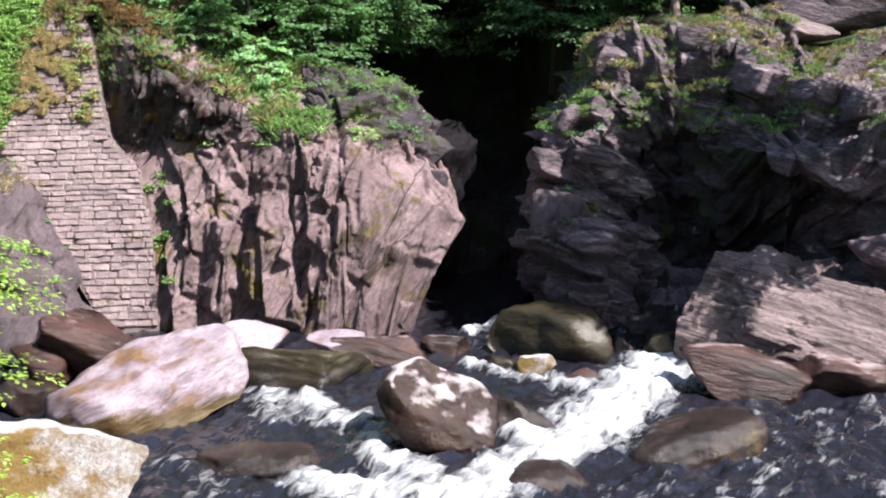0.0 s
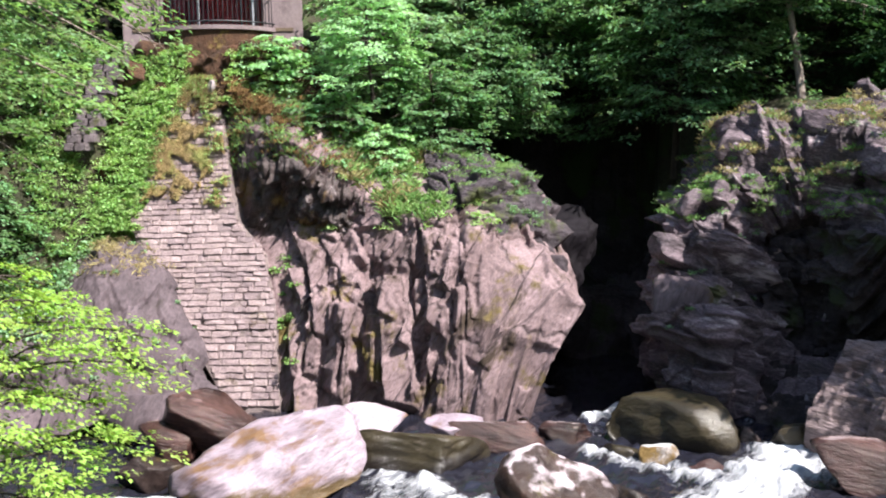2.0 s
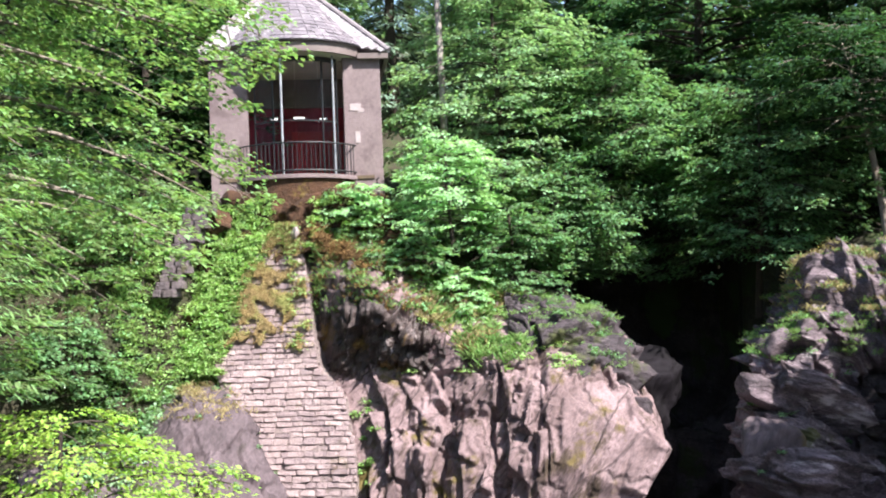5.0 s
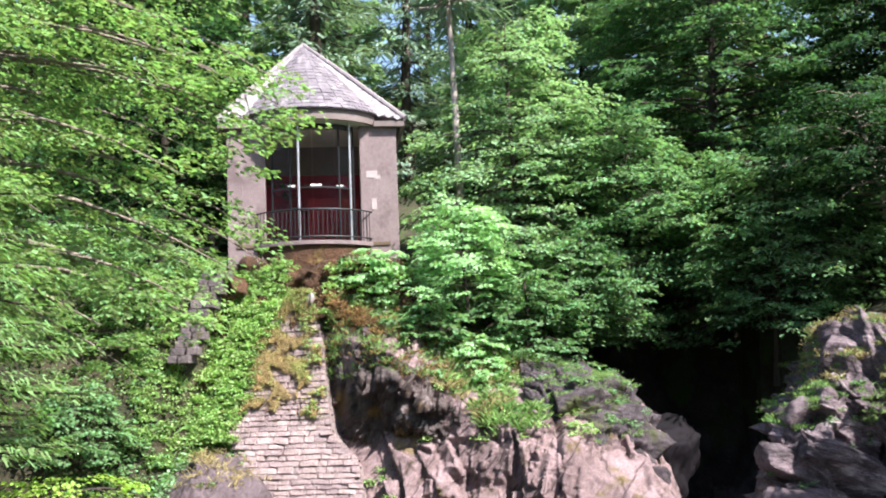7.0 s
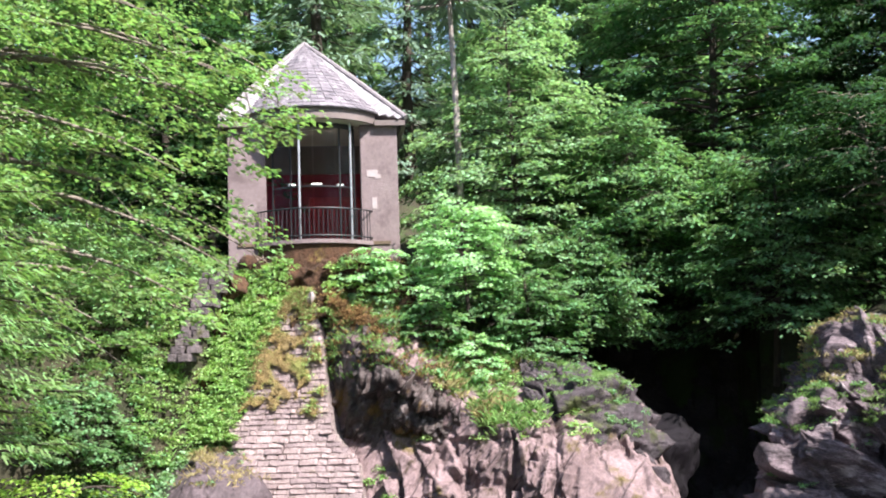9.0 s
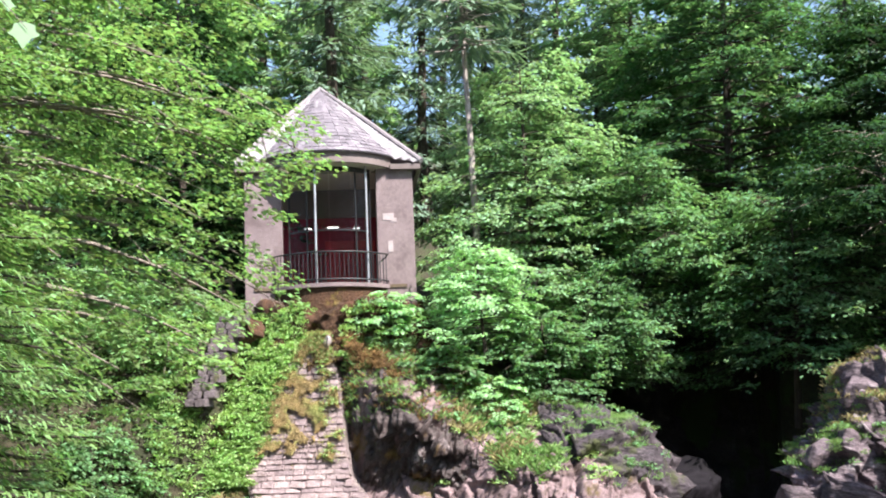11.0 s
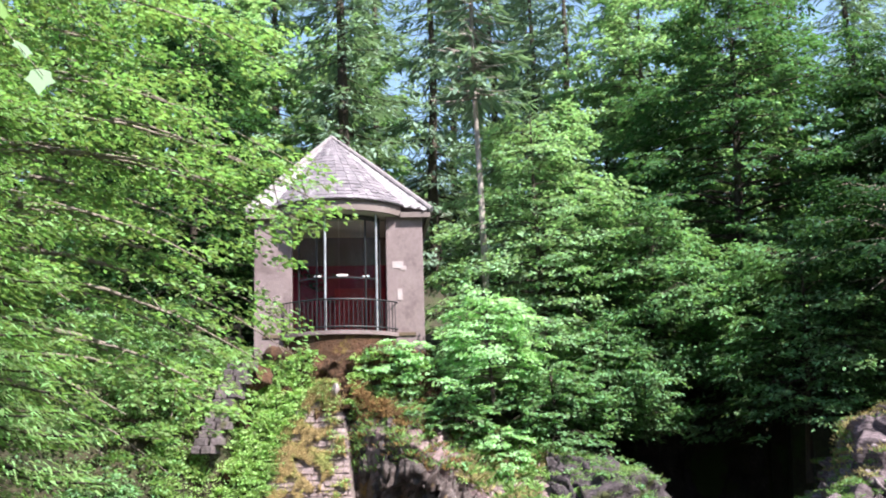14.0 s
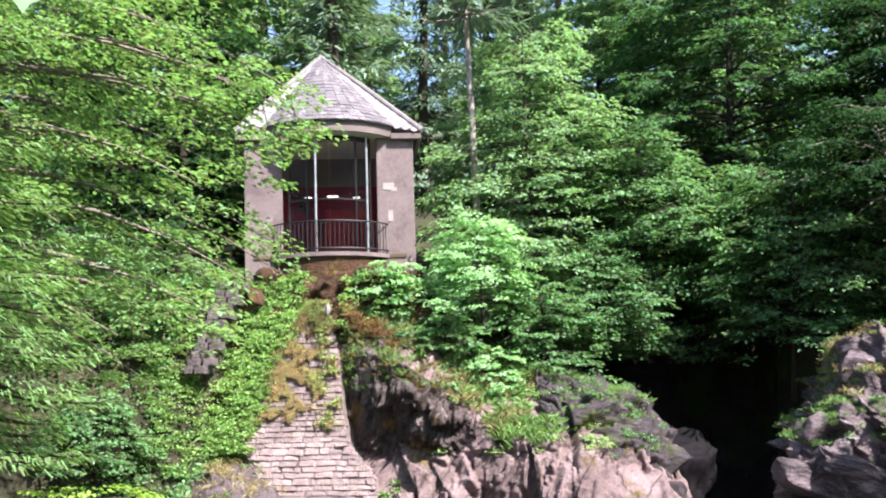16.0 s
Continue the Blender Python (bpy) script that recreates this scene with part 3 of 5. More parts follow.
RECESS = [
    [(5.3, 29.6, -0.5), (5.5, 32.2, 1.3), (5.8, 32.8, 3.3), (6.3, 33.2, 5.2)],
    [(6.4, 29.0, -0.3), (7.1, 32.8, 1.5), (7.3, 33.2, 3.6), (7.5, 33.0, 5.5)],
    [(7.7, 28.4, -0.2), (8.6, 32.4, 1.6), (8.5, 31.2, 3.8), (8.5, 31.0, 5.5)],
    [(9.2, 28.6, 1.0), (10.0, 31.0, 2.1), (9.8, 30.0, 4.0), (10.0, 30.0, 5.2)],
]
face_left = cliff("cliff_left", CLIFF_LEFT, 400, 300, ROCK_PINK, 4, [(1.5, 0.05, 14, 0, 2.4), (0.17, 0.016, 40, 0, 1.6)], 0.03,
                  "pinkish grey schist cliff face in tall slanting slabs above the river", category="cliff",
                  blocky=((80, 0.62, 3.4, 9, 0.66), (320, 0.26, 3.0, 12, 0.26), (1000, 0.11, 2.4, 40, 0.09)),
                  calm=lambda p: (1 - 0.85 * np.maximum(smooth01(5.2, 6.4, p[:, 2] - 0.25 * np.clip(p[:, 0] + 6, 0, 3)), smooth01(-7.6, -9.4, p[:, 0]))) * (1.0 - 0.80 * smooth01(-3.6, -2.4, p[:, 0] - 0.25 * (p[:, 2] - 3)) * smooth01(5.6, 4.9, p[:, 2])))
face_right = cliff("cliff_right", CLIFF_RIGHT, 400, 300, ROCK_DARK, 11, [(2.4, 0.20, 76, 0, 1.7), (0.18, 0.02, 82, 0, 3.0)], 0.06,
                   "dark layered schist cliff with ledges of grass above the river", category="cliff",
                   blocky=((70, 0.9, 1.4, 98, 0.9), (300, 0.36, 1.8, 98, 0.34), (1400, 0.11, 2.6, 98, 0.09)))
# Near-black sheet over the cliff's hollow; the shade is in its colour
cliff("cliff_recess", RECESS, 150, 150, ROCK_DEEP_SHADE, 53, [(0.3, 0.05, 82, 0, 3.0)], 0.06,
               "mossy hollow of the dark cliff, its shade coloured near black", category="cliff",
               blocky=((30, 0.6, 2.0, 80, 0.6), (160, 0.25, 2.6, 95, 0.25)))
slab_left = cliff("cliff_slab", SLAB_LEFT, 200, 130, ROCK_SLAB, 23, [(2.4, 0.20, 14, 0, 2.6), (1.0, 0.09, 16, 0, 3.0), (0.35, 0.02, 16, 0, 3.0)], 0.06,
                  "smooth dark grey rock slab beside the stone buttress", category="cliff")
gorge_back = cliff("gorge_back", GORGE_BACK, 90, 90, ROCK_DEEP_SHADE, 31, [(1.8, 0.22, 8, 0, 2.4), (0.6, 0.07, 8, 0, 2.4)], 0.10,
                   "near-black rock at the back of the gorge, its shade in the colour", category="cliff")
cliff("cliff_overhang", BLACK_ROCK, 190, 110, ROCK_BLACK, 41, [(0.3, 0.04, 16, 0, 2.6)], 0.05,
                   "wet overhanging rock blackened for its shade too, streaked with white, fringed with moss", category="cliff",
                   blocky=((60, 0.45, 1.7, 12, 0.5), (260, 0.2, 1.6, 14, 0.2), (500, 0.09, 1.4, 20, 0.08)))
grey_rock = cliff("cliff_shoulder", GREY_ROCK, 130, 110, ROCK_SHOULDER, 43, [(0.25, 0.03, 80, 0, 3.0)], 0.05,
                  "dark grey purple shoulder of layered rock above the pink cliff", category="cliff",
                  blocky=((30, 0.6, 1.6, 70, 0.5), (160, 0.26, 2.2, 90, 0.2)))
ledge = cliff("rock_ledge", LEDGE, 170, 110, ROCK_LEDGE, 47, [(0.25, 0.03, 104, 0, 4.0)], 0.03,
              "sunlit ledge of banded pinkish rock dipping into the river", category="cliff",
              blocky=((30, 0.5, 3.0, 108, 0.35), (160, 0.18, 4.0, 107, 0.12)))
knoll = cliff("knoll", KNOLL, 170, 80, MOSS_BROWN, 37, [(1.2, 0.16, 60, 0, 1.6), (0.5, 0.07, 70, 0, 1.6)], 0.14,
              "mossy red brown rock and earth under the house", category="bank")


def water_material():
    m = bpy.data.materials.new("river_water")
    m.use_nodes = True
    n, l = m.node_tree.nodes, m.node_tree.links
    b = n["Principled BSDF"]
    at = n.new("ShaderNodeAttribute")
    at.attribute_name = "foam"
    co = n.new("ShaderNodeNewGeometry")
    ro, mp = n.new("ShaderNodeMapping"), n.new("ShaderNodeMapping")
    ro.inputs["Rotation"].default_value = (0, 0, -0.96)
    mp.inputs["Scale"].default_value = (0.4, 1.25, 1.0)
    l.new(co.outputs["Position"], ro.inputs[0])
    l.new(ro.outputs[0], mp.inputs[0])
    t = n.new("ShaderNodeTexNoise")
    t.inputs["Scale"].default_value, t.inputs["Detail"].default_value, t.inputs["Roughness"].default_value, t.inputs["Distortion"].default_value = 3.0, 10, 0.66, 0.5
    l.new(mp.outputs[0], t.inputs["Vector"])
    a = n.new("ShaderNodeMath")
    a.operation = "ADD"
    l.new(at.outputs["Fac"], a.inputs[0])
    l.new(t.outputs["Fac"], a.inputs[1])
    r = n.new("ShaderNodeMapRange")
    r.inputs["From Min"].default_value, r.inputs["From Max"].default_value = 0.92, 1.40
    l.new(a.outputs[0], r.inputs["Value"])
    x = n.new("ShaderNodeMix")
    x.data_type = "RGBA"
    x.inputs[6].default_value, x.inputs[7].default_value = (0.012, 0.012, 0.018, 1), (0.64, 0.65, 0.68, 1)
    l.new(r.outputs[0], x.inputs["Factor"])
    l.new(x.outputs[2], b.inputs["Base Color"])
    q = n.new("ShaderNodeMapRange")
    q.inputs["To Min"].default_value, q.inputs["To Max"].default_value = 0.05, 0.75
    l.new(r.outputs[0], q.inputs["Value"])
    l.new(q.outputs[0], b.inputs["Roughness"])
    f = n.new("ShaderNodeTexNoise")
    f.inputs["Scale"].default_value, f.inputs["Detail"].default_value = 3.0, 4
    l.new(mp.outputs[0], f.inputs["Vector"])
    bp = n.new("ShaderNodeBump")
    bp.inputs["Strength"].default_value, bp.inputs["Distance"].default_value = 0.55, 0.14
    l.new(f.outputs["Fac"], bp.inputs["Height"])
    l.new(bp.outputs[0], b.inputs["Normal"])
    return m


def near_line(p, line):
    """Distance of places to a line of stations, in plan."""
    best = np.full(len(p), 1e9)
    for a, b in zip(line, line[1:]):
        a, b = np.array(a, float), np.array(b, float)
        t = np.clip(((p - a) @ (b - a)) / ((b - a) @ (b - a)), 0, 1)
        best = np.minimum(best, np.linalg.norm(p - a - t[:, None] * (b - a), axis=1))
    return best


wx, wy = np.linspace(-24, 24, 420), np.concatenate([np.linspace(9, 17.5, 30)[:-1], np.linspace(17.5, 31, 240), np.linspace(31, 46, 30)[1:]])
WX, WY = np.meshgrid(wx, wy, indexing="ij")
p2 = np.c_[WX.ravel(), WY.ravel()]
p3 = np.c_[p2 * (1, 0.7), np.zeros(len(p2))]
STREAMS = [([(5.7, 27.4), (5.2, 26.2), (4.4, 24.6), (3.4, 23.0), (2.6, 21.8)], 1.25, 1.0), ([(2.8, 22.0), (1.6, 20.6), (0.4, 19.4), (-0.8, 18.2)], 1.1, 0.95),
           ([(6.6, 26.0), (5.4, 25.2), (4.6, 23.8)], 0.8, 0.7), ([(1.6, 22.3), (2.6, 21.4)], 0.6, 0.9),
           ([(-5.0, 25.7), (-3.6, 24.9), (-2.4, 23.8), (-1.8, 22.6), (-1.2, 21.2), (-0.2, 19.9)], 0.8, 0.72), ([(-4.4, 24.4), (-2.6, 23.4)], 1.0, 0.5),
           ([(-10.1, 25.4), (-9.3, 25.1), (-9.0, 24.4)], 0.35, 0.95), ([(0.8, 27.3), (2.0, 26.3), (3.4, 25.2)], 0.6, 0.72),
           ([(-2.4, 20.0), (-0.6, 18.8), (1.5, 17.4)], 1.1, 0.8), ([(9.5, 22.6), (7.4, 21.2), (6.0, 19.6), (4.0, 18.4)], 2.6, 0.35), ([(11.5, 20.0), (8.0, 18.6)], 2.4, 0.33),
           ([(-5.5, 20.6), (-4.0, 18.6)], 1.4, 0.4), ([(2.3, 33.6), (1.4, 31.4), (0.7, 30.4)], 0.3, 0.9)]
foam = np.zeros(len(p2))
for line, width, strength in STREAMS:
    foam = np.maximum(foam, strength * 0.66 * (1 - smooth01(0.0, 2.2, near_line(p2, line) / (0.75 * width))))
lump = fbm(p3, 1.1, 4, 5.0)
chop = fbm(p3, 3.0, 2, 8.0)
pz = 0.13 * lump + 0.12 * chop + foam * (0.34 + 0.16 * lump + 0.06 * chop) + np.interp(p2[:, 1], [18, 23, 27, 31], [-0.22, -0.06, 0.12, 0.2])
river = mesh_of("water", np.c_[p2, pz], grid_faces(len(wx), len(wy)), water_material(), smooth=True)
at = river.data.attributes.new("foam", "FLOAT", "POINT")
# Low values whiten ripples as painted glints, beside the real foam
at.data.foreach_set("value", (foam + 0.16 * np.clip(lump, -0.6, 1) + 0.10 * np.clip(chop, 0, 1) + 0.125).astype(np.float32))
tagged(river, "dark peaty river water breaking into white foam between boulders", "river", kind="structure")


# ---- the viewing house on the cliff ----
HX, HY, HZ = -11.85, 37.0, 12.45      # middle of the front wall's face, at its foot
EAVE = 17.15


def thing(name, at, label, category, group=""):
    ob = new(name)
    ob.location = at
    return tagged(ob, label, category, group)


def arc(cx, cy, r, a0, a1, n):
    """Places on a bow that bulges towards -y."""
    return [(cx + r * math.sin(a), cy - r * math.cos(a)) for a in np.linspace(a0, a1, n)]


def bm_bow_band(bm, outer, inner, z0, z1):
    """A curved band between two rows of plan places."""
    rows = [[bm.verts.new((x, y, z)) for x, y in line] for line, z in ((outer, z0), (outer, z1), (inner, z1), (inner, z0))]
    for k in range(4):
        a, b = rows[k], rows[(k + 1) % 4]
        for i in range(len(a) - 1):
            bm.faces.new((a[i], a[i + 1], b[i + 1], b[i]))
    for i in (0, -1):
        bm.faces.new([r[i] for r in rows][:: 1 if i else -1])
    bmesh.ops.recalc_face_normals(bm, faces=bm.faces)
    return bm


TURN_TO_RIVER = Matrix.Translation((HX, HY, 0)) @ Matrix.Rotation(radians(17), 4, "Z") @ Matrix.Translation((-HX, -HY, 0))
house = thing("viewing_house", (0, 0, 0), "small pinkish rendered viewing house with bowed window and slate roof", "house")
for name, x0, x1 in (("wall", -3.08, -1.72), ("wall", 1.72, 3.08)):
    bm = bm_box(bmesh.new(), (HX + (x0 + x1) / 2, HY + 0.25, (HZ - 0.9 + EAVE) / 2), (x1 - x0, 0.5, EAVE - HZ + 0.9), 0.03)
    part(name, bm, HARLING, house)
for x in (-2.83, 2.83):
    part("wall", bm_box(bmesh.new(), (HX + x, HY + 2.9, (HZ - 0.9 + EAVE) / 2), (0.5, 4.8, EAVE - HZ + 0.9), 0.03), HARLING, house)
part("back_wall", bm_box(bmesh.new(), (HX, HY + 5.5, (HZ - 1 + EAVE) / 2), (6.16, 0.4, EAVE - HZ + 1), 0.03), HARLING, house)
part("room_floor", bm_box(bmesh.new(), (HX, HY + 2.6, HZ + 0.16), (5.5, 5.3, 0.12)), WOOD, house)
part("inner_wall", bm_box(bmesh.new(), (HX, HY + 3.6, HZ + 2.2), (5.5, 0.12, 4.3)), DARK_ROOM, house, "dark red inner wall")
part("inner_panel", bm_box(bmesh.new(), (HX + 0.75, HY + 3.45, HZ + 1.3), (2.0, 0.08, 2.3), 0.02), RED, house, "deep red inner doors")
# Dull band added for the grey reflection across the upper glass
part("frieze", bm_box(bmesh.new(), (HX, HY + 3.5, HZ + 4.0), (5.4, 0.06, 1.2), 0.01), FASCIA, house, "dull band above the red wall for the upper glass's grey reflection")
part("inner_ceiling", bm_box(bmesh.new(), (HX, HY + 2.3, EAVE - 0.12), (5.2, 3.4, 0.1)), SOFFIT, house)
# the bow: sill, head, posts, glass
BOW_R, BOW_C = 2.65, HY + 1.5
half = math.asin(2.12 / BOW_R)
outer, inner = arc(HX, BOW_C, BOW_R, -half, half, 25), arc(HX, BOW_C, BOW_R - 0.7, -half, half, 25)
part("balcony_sill", bm_bow_band(bmesh.new(), outer, inner, HZ + 0.06, HZ + 0.2), HARLING, house, "worn pinkish stone sill")
part("bow_foot", bm_bow_band(bmesh.new(), arc(HX, BOW_C, BOW_R - 0.12, -half, half, 25), arc(HX, BOW_C, BOW_R - 1.2, -half, half, 25), HZ - 0.9, HZ + 0.06), MOSS_BROWN, house, "red brown rubble under the sill")
R2 = BOW_R + 0.1
h2 = math.asin(2.3 / R2)
part("fascia", bm_bow_band(bmesh.new(), arc(HX, BOW_C, R2, -h2, h2, 25), arc(HX, BOW_C, R2 - 0.12, -h2, h2, 25), EAVE - 0.16, EAVE + 0.2), FASCIA, house)
part("soffit", bm_bow_band(bmesh.new(), arc(HX, BOW_C, R2 - 0.12, -h2, h2, 25), arc(HX, BOW_C, R2 - 1.6, -h2, h2, 25), EAVE - 0.16, EAVE - 0.08), SOFFIT, house)
window = part("window", bm_bow_band(bmesh.new(), arc(HX, BOW_C, BOW_R - 0.62, -half * 0.9, half * 0.9, 25), arc(HX, BOW_C, BOW_R - 0.7, -half * 0.9, half * 0.9, 25), EAVE - 0.34, EAVE - 0.17), IRON, house)
glass = bpy.data.materials.new("window_glass")
glass.use_nodes = True
gb = glass.node_tree.nodes["Principled BSDF"]
gb.inputs["Transmission Weight"].default_value, gb.inputs["Roughness"].default_value, gb.inputs["IOR"].default_value = 1.0, 0.02, 1.12
angles = np.linspace(-half * 0.9, half * 0.9, 5)
for a0, a1 in zip(angles, angles[1:]):
    pane = part("pane", bm_bow_band(bmesh.new(), arc(HX, BOW_C, BOW_R - 0.655, a0 + 0.012, a1 - 0.012, 6), arc(HX, BOW_C, BOW_R - 0.665, a0 + 0.012, a1 - 0.012, 6), HZ + 0.22, EAVE - 0.34), glass, window)
    pane.visible_shadow = False
for a in (-0.21, 0.6):
    x, y = HX + BOW_R * math.sin(a) * 0.9, BOW_C - (BOW_R - 0.35) * math.cos(a)
    part("post", bm_tube(bmesh.new(), [(x, y, HZ + 0.2), (x, y, EAVE - 0.16)], [0.042, 0.042], 10), PIPE, house, "pale metal post")
for a in (angles[0], -0.42, 0.5, angles[4]):
    x, y = HX + (BOW_R - 0.66) * math.sin(a), BOW_C - (BOW_R - 0.66) * math.cos(a)
    part("mullion", bm_tube(bmesh.new(), [(x, y, HZ + 0.2), (x, y, EAVE - 0.3)], [0.035, 0.035], 6), IRON, window)
part("transom", bm_bow_band(bmesh.new(), arc(HX, BOW_C, BOW_R - 0.63, -half * 0.9, half * 0.9, 25), arc(HX, BOW_C, BOW_R - 0.69, -half * 0.9, half * 0.9, 25), HZ + 2.18, HZ + 2.22), IRON, window)
for a, w in ((-0.44, 0.26), (0.06, 0.4), (0.55, 0.26)):
    x, y = HX + (BOW_R - 0.8) * math.sin(a), BOW_C - (BOW_R - 0.8) * math.cos(a)
    part("strip_light", bm_box(bmesh.new(), (x, y, HZ + 2.3), (w, 0.05, 0.06), 0.01), WHITE, house, "small white fitting")
# roof: a bowed half cone that meets a hipped roof
APEX = Vector((HX - 0.3, HY + 3.2, 21.05))
roof = part("roof", bmesh.new(), SLATE, house, "grey slate roof")
bm = bmesh.new()
R3 = BOW_R + 0.22
h3 = math.asin(2.42 / R3)
low = [Vector((x, y, EAVE + 0.2)) for x, y in arc(HX, BOW_C, R3, -h3, h3, 21)]
left_eave, right_eave = Vector((HX - 3.42, HY - 0.25, EAVE - 0.02)), Vector((HX + 3.42, HY - 0.25, EAVE - 0.02))
lback, rback = Vector((HX - 3.42, HY + 6.0, EAVE - 0.02)), Vector((HX + 3.42, HY + 6.0, EAVE - 0.02))
ring = [bm.verts.new(v) for v in [lback, left_eave, *low, right_eave, rback]]
top = bm.verts.new(APEX)
for a, b in zip(ring, ring[1:] + ring[:1]):
    bm.faces.new((a, b, top))
bm.faces.new(ring[::-1])
bmesh.ops.recalc_face_normals(bm, faces=bm.faces)
bm.to_mesh(roof.data)
bm.free()
# slates over the roof, course by course
sl = bmesh.new()
bm_box(sl, (0, 0, 0), (1, 1, 1))
slate_mesh = bpy.data.meshes.new("slate")
sl.to_mesh(slate_mesh)
sl.free()
slate_mesh.materials.append(SLATE)
sunlit_slate_mesh = slate_mesh.copy()
sunlit_slate_mesh.materials.clear()
sunlit_slate_mesh.materials.append(SLATE_SUNLIT)
rng = np.random.default_rng(5)


def slates(a, b, c, rows, width, me=slate_mesh):
    """Overlapping slates on the triangle a, b (eave) and c (apex)."""
    n = (b - a).cross(c - a).normalized()
    if n.z < 0:
        n = -n
    up = (c - (a + b) / 2).normalized()
    along = up.cross(n).normalized()
    for r in range(rows):
        t0 = r / rows
        l0, l1 = a.lerp(c, t0 + 0.6 / rows), b.lerp(c, t0 + 0.6 / rows)
        k = max(1, round((l1 - l0).length / width))
        h = (c - (a + b) / 2).length / rows
        for i in range(k):
            p = l0.lerp(l1, (i + 0.5) / k) + up * h * 0.02 + n * (0.035 + 0.012 * rng.random())
            m = Matrix((along, up, n)).transposed().to_4x4()
            m.translation = p
            o = new("slate", me)
            o.parent = roof
            w = (l1 - l0).length / k
            o.matrix_local = m @ Matrix.Rotation(-0.05 + rng.normal(0, 0.018), 4, "X") @ Matrix.Rotation(rng.normal(0, 0.03), 4, "Z") @ Matrix.Diagonal((w * 0.965, h * 1.3, 0.022, 1))


for i in range(0, 20, 2):
    slates(low[i], low[i + 2], APEX, 19, 0.30)
slates(low[-1], right_eave, APEX, 19, 0.30, sunlit_slate_mesh)
slates(right_eave, rback, APEX, 11, 0.9, sunlit_slate_mesh)
slates(left_eave, low[0], APEX, 19, 0.30, sunlit_slate_mesh)
for q, w in ((right_eave, 0.15), (left_eave, 0.15)):
    part("hip_ridge", bm_tube(bmesh.new(), [q + Vector((0, 0, 0.07)), q.lerp(APEX, 0.5) + Vector((0, 0, 0.09)), APEX + Vector((0, 0, 0.06))], [w * 0.7, w * 0.7, w * 0.5], 8), RIDGE, roof, "pale mortar ridge")
for s in (-1, 1):
    part("eave_board", bm_box(bmesh.new(), (HX + s * 2.82, HY - 0.13, EAVE - 0.14), (1.12, 0.2, 0.2), 0.01), FASCIA, house)
    part("eave_board", bm_box(bmesh.new(), (HX + s * 3.32, HY + 2.9, EAVE - 0.14), (0.14, 6.0, 0.2), 0.01), FASCIA, house)

# balcony railing
rail = thing("balcony_railing", (HX, BOW_C - BOW_R, HZ + 0.2), "black wrought iron balcony railing bowed along the stone sill", "railing")
RR = BOW_R - 0.08
hr = math.asin(2.1 / RR)
for z in (0.14, 1.12):
    pts = [(x - HX, y - BOW_C + BOW_R, z) for x, y in arc(HX, BOW_C, RR, -hr, hr, 25)]
    if z > 1:
        pts = [(pts[0][0] - 0.06, pts[0][1] + 0.5, 0.05), (pts[0][0] - 0.1, pts[0][1] + 0.2, 0.95)] + pts + [(pts[-1][0] + 0.1, pts[-1][1] + 0.2, 0.95), (pts[-1][0] + 0.06, pts[-1][1] + 0.5, 0.05)]
    part("rail", bm_tube(bmesh.new(), pts, [0.028] * len(pts), 6), IRON, rail)
bar = bm_tube(bmesh.new(), [(0, 0, 0), (0, 0, 1.1)], [0.016, 0.016], 5)
bar_ob = part("bar", bar, IRON, rail)
bars = arc(0, BOW_R, RR, -hr, hr, 31)
for i, (x, y) in enumerate(bars):
    o = bar_ob if i == 0 else bar_ob.copy()
    if i:
        scene.collection.objects.link(o)
        o.parent = rail
    o.location = (x, y, 0.0)

for x, z, w, h in ((2.14, 2.72, 0.40, 0.26), (2.34, 2.60, 0.22, 0.16), (2.2, 1.62, 0.18, 0.42)):
    part("plaster_patch", bm_box(bmesh.new(), (HX + x, HY - 0.004 - 0.004 * w, HZ + z), (w, 0.03, h), 0.008, Matrix.Rotation(0.12 * (w - 0.3), 4, "Y")), PATCH, house, "pale repaired patch")
house.matrix_world = TURN_TO_RIVER
rail.matrix_world = TURN_TO_RIVER @ Matrix.Translation(rail.location)

# timber fence beside the house
fence = thing("timber_fence", (-17.5, 37.2, 12.2), "short weathered timber fence half hidden by leaves", "fence")
for x in (0, 1.7):
    part("post", bm_box(bmesh.new(), (x, 0, 0.55), (0.12, 0.12, 1.4), 0.01), WOOD, fence)
for z in (0.55, 0.95):
    part("board", bm_box(bmesh.new(), (0.85, -0.08, z), (2.1, 0.04, 0.12), 0.006), WOOD, fence)


# ---- boulders in the river ----
B = "boulder"
boulder(B, (-7.0, 24.2, 0.55), (4.6, 2.6, 2.5), (12, -27, 8), BOULDER_PALE, 3, "large pale pinkish boulder with lilac bands, in the river", cuts=8)
boulder(B, (-0.25, 22.1, 0.6), (2.7, 1.9, 1.75), (6, 16, -12), BOULDER_CAPPED, 14, "wet brown boulder with a whitish top amid the rapids", level=5)
boulder(B, (1.4, 22.9, 0.2), (2.6, 1.3, 0.9), (4, 14, -16), BOULDER_WET, 15, "low wet brown rock trailing behind a boulder in the rapids")
boulder(B, (-8.3, 19.7, 0.25), (4.4, 3.2, 2.4), (6, 16, -14), BOULDER_LICHEN, 21, "pale boulder blotched with white lichen and ochre moss")
boulder(B, (-9.0, 27.2, 0.9), (3.4, 1.9, 1.9), (4, 6, 8), BOULDER_TIPPED, 30, "brown boulder with a pinkish top below the wall")
boulder(B, (-5.9, 28.2, 0.75), (3.2, 1.8, 1.3), (6, 12, 6), BOULDER_PALE, 33, "pale sunlit slab of rock at the river's edge")
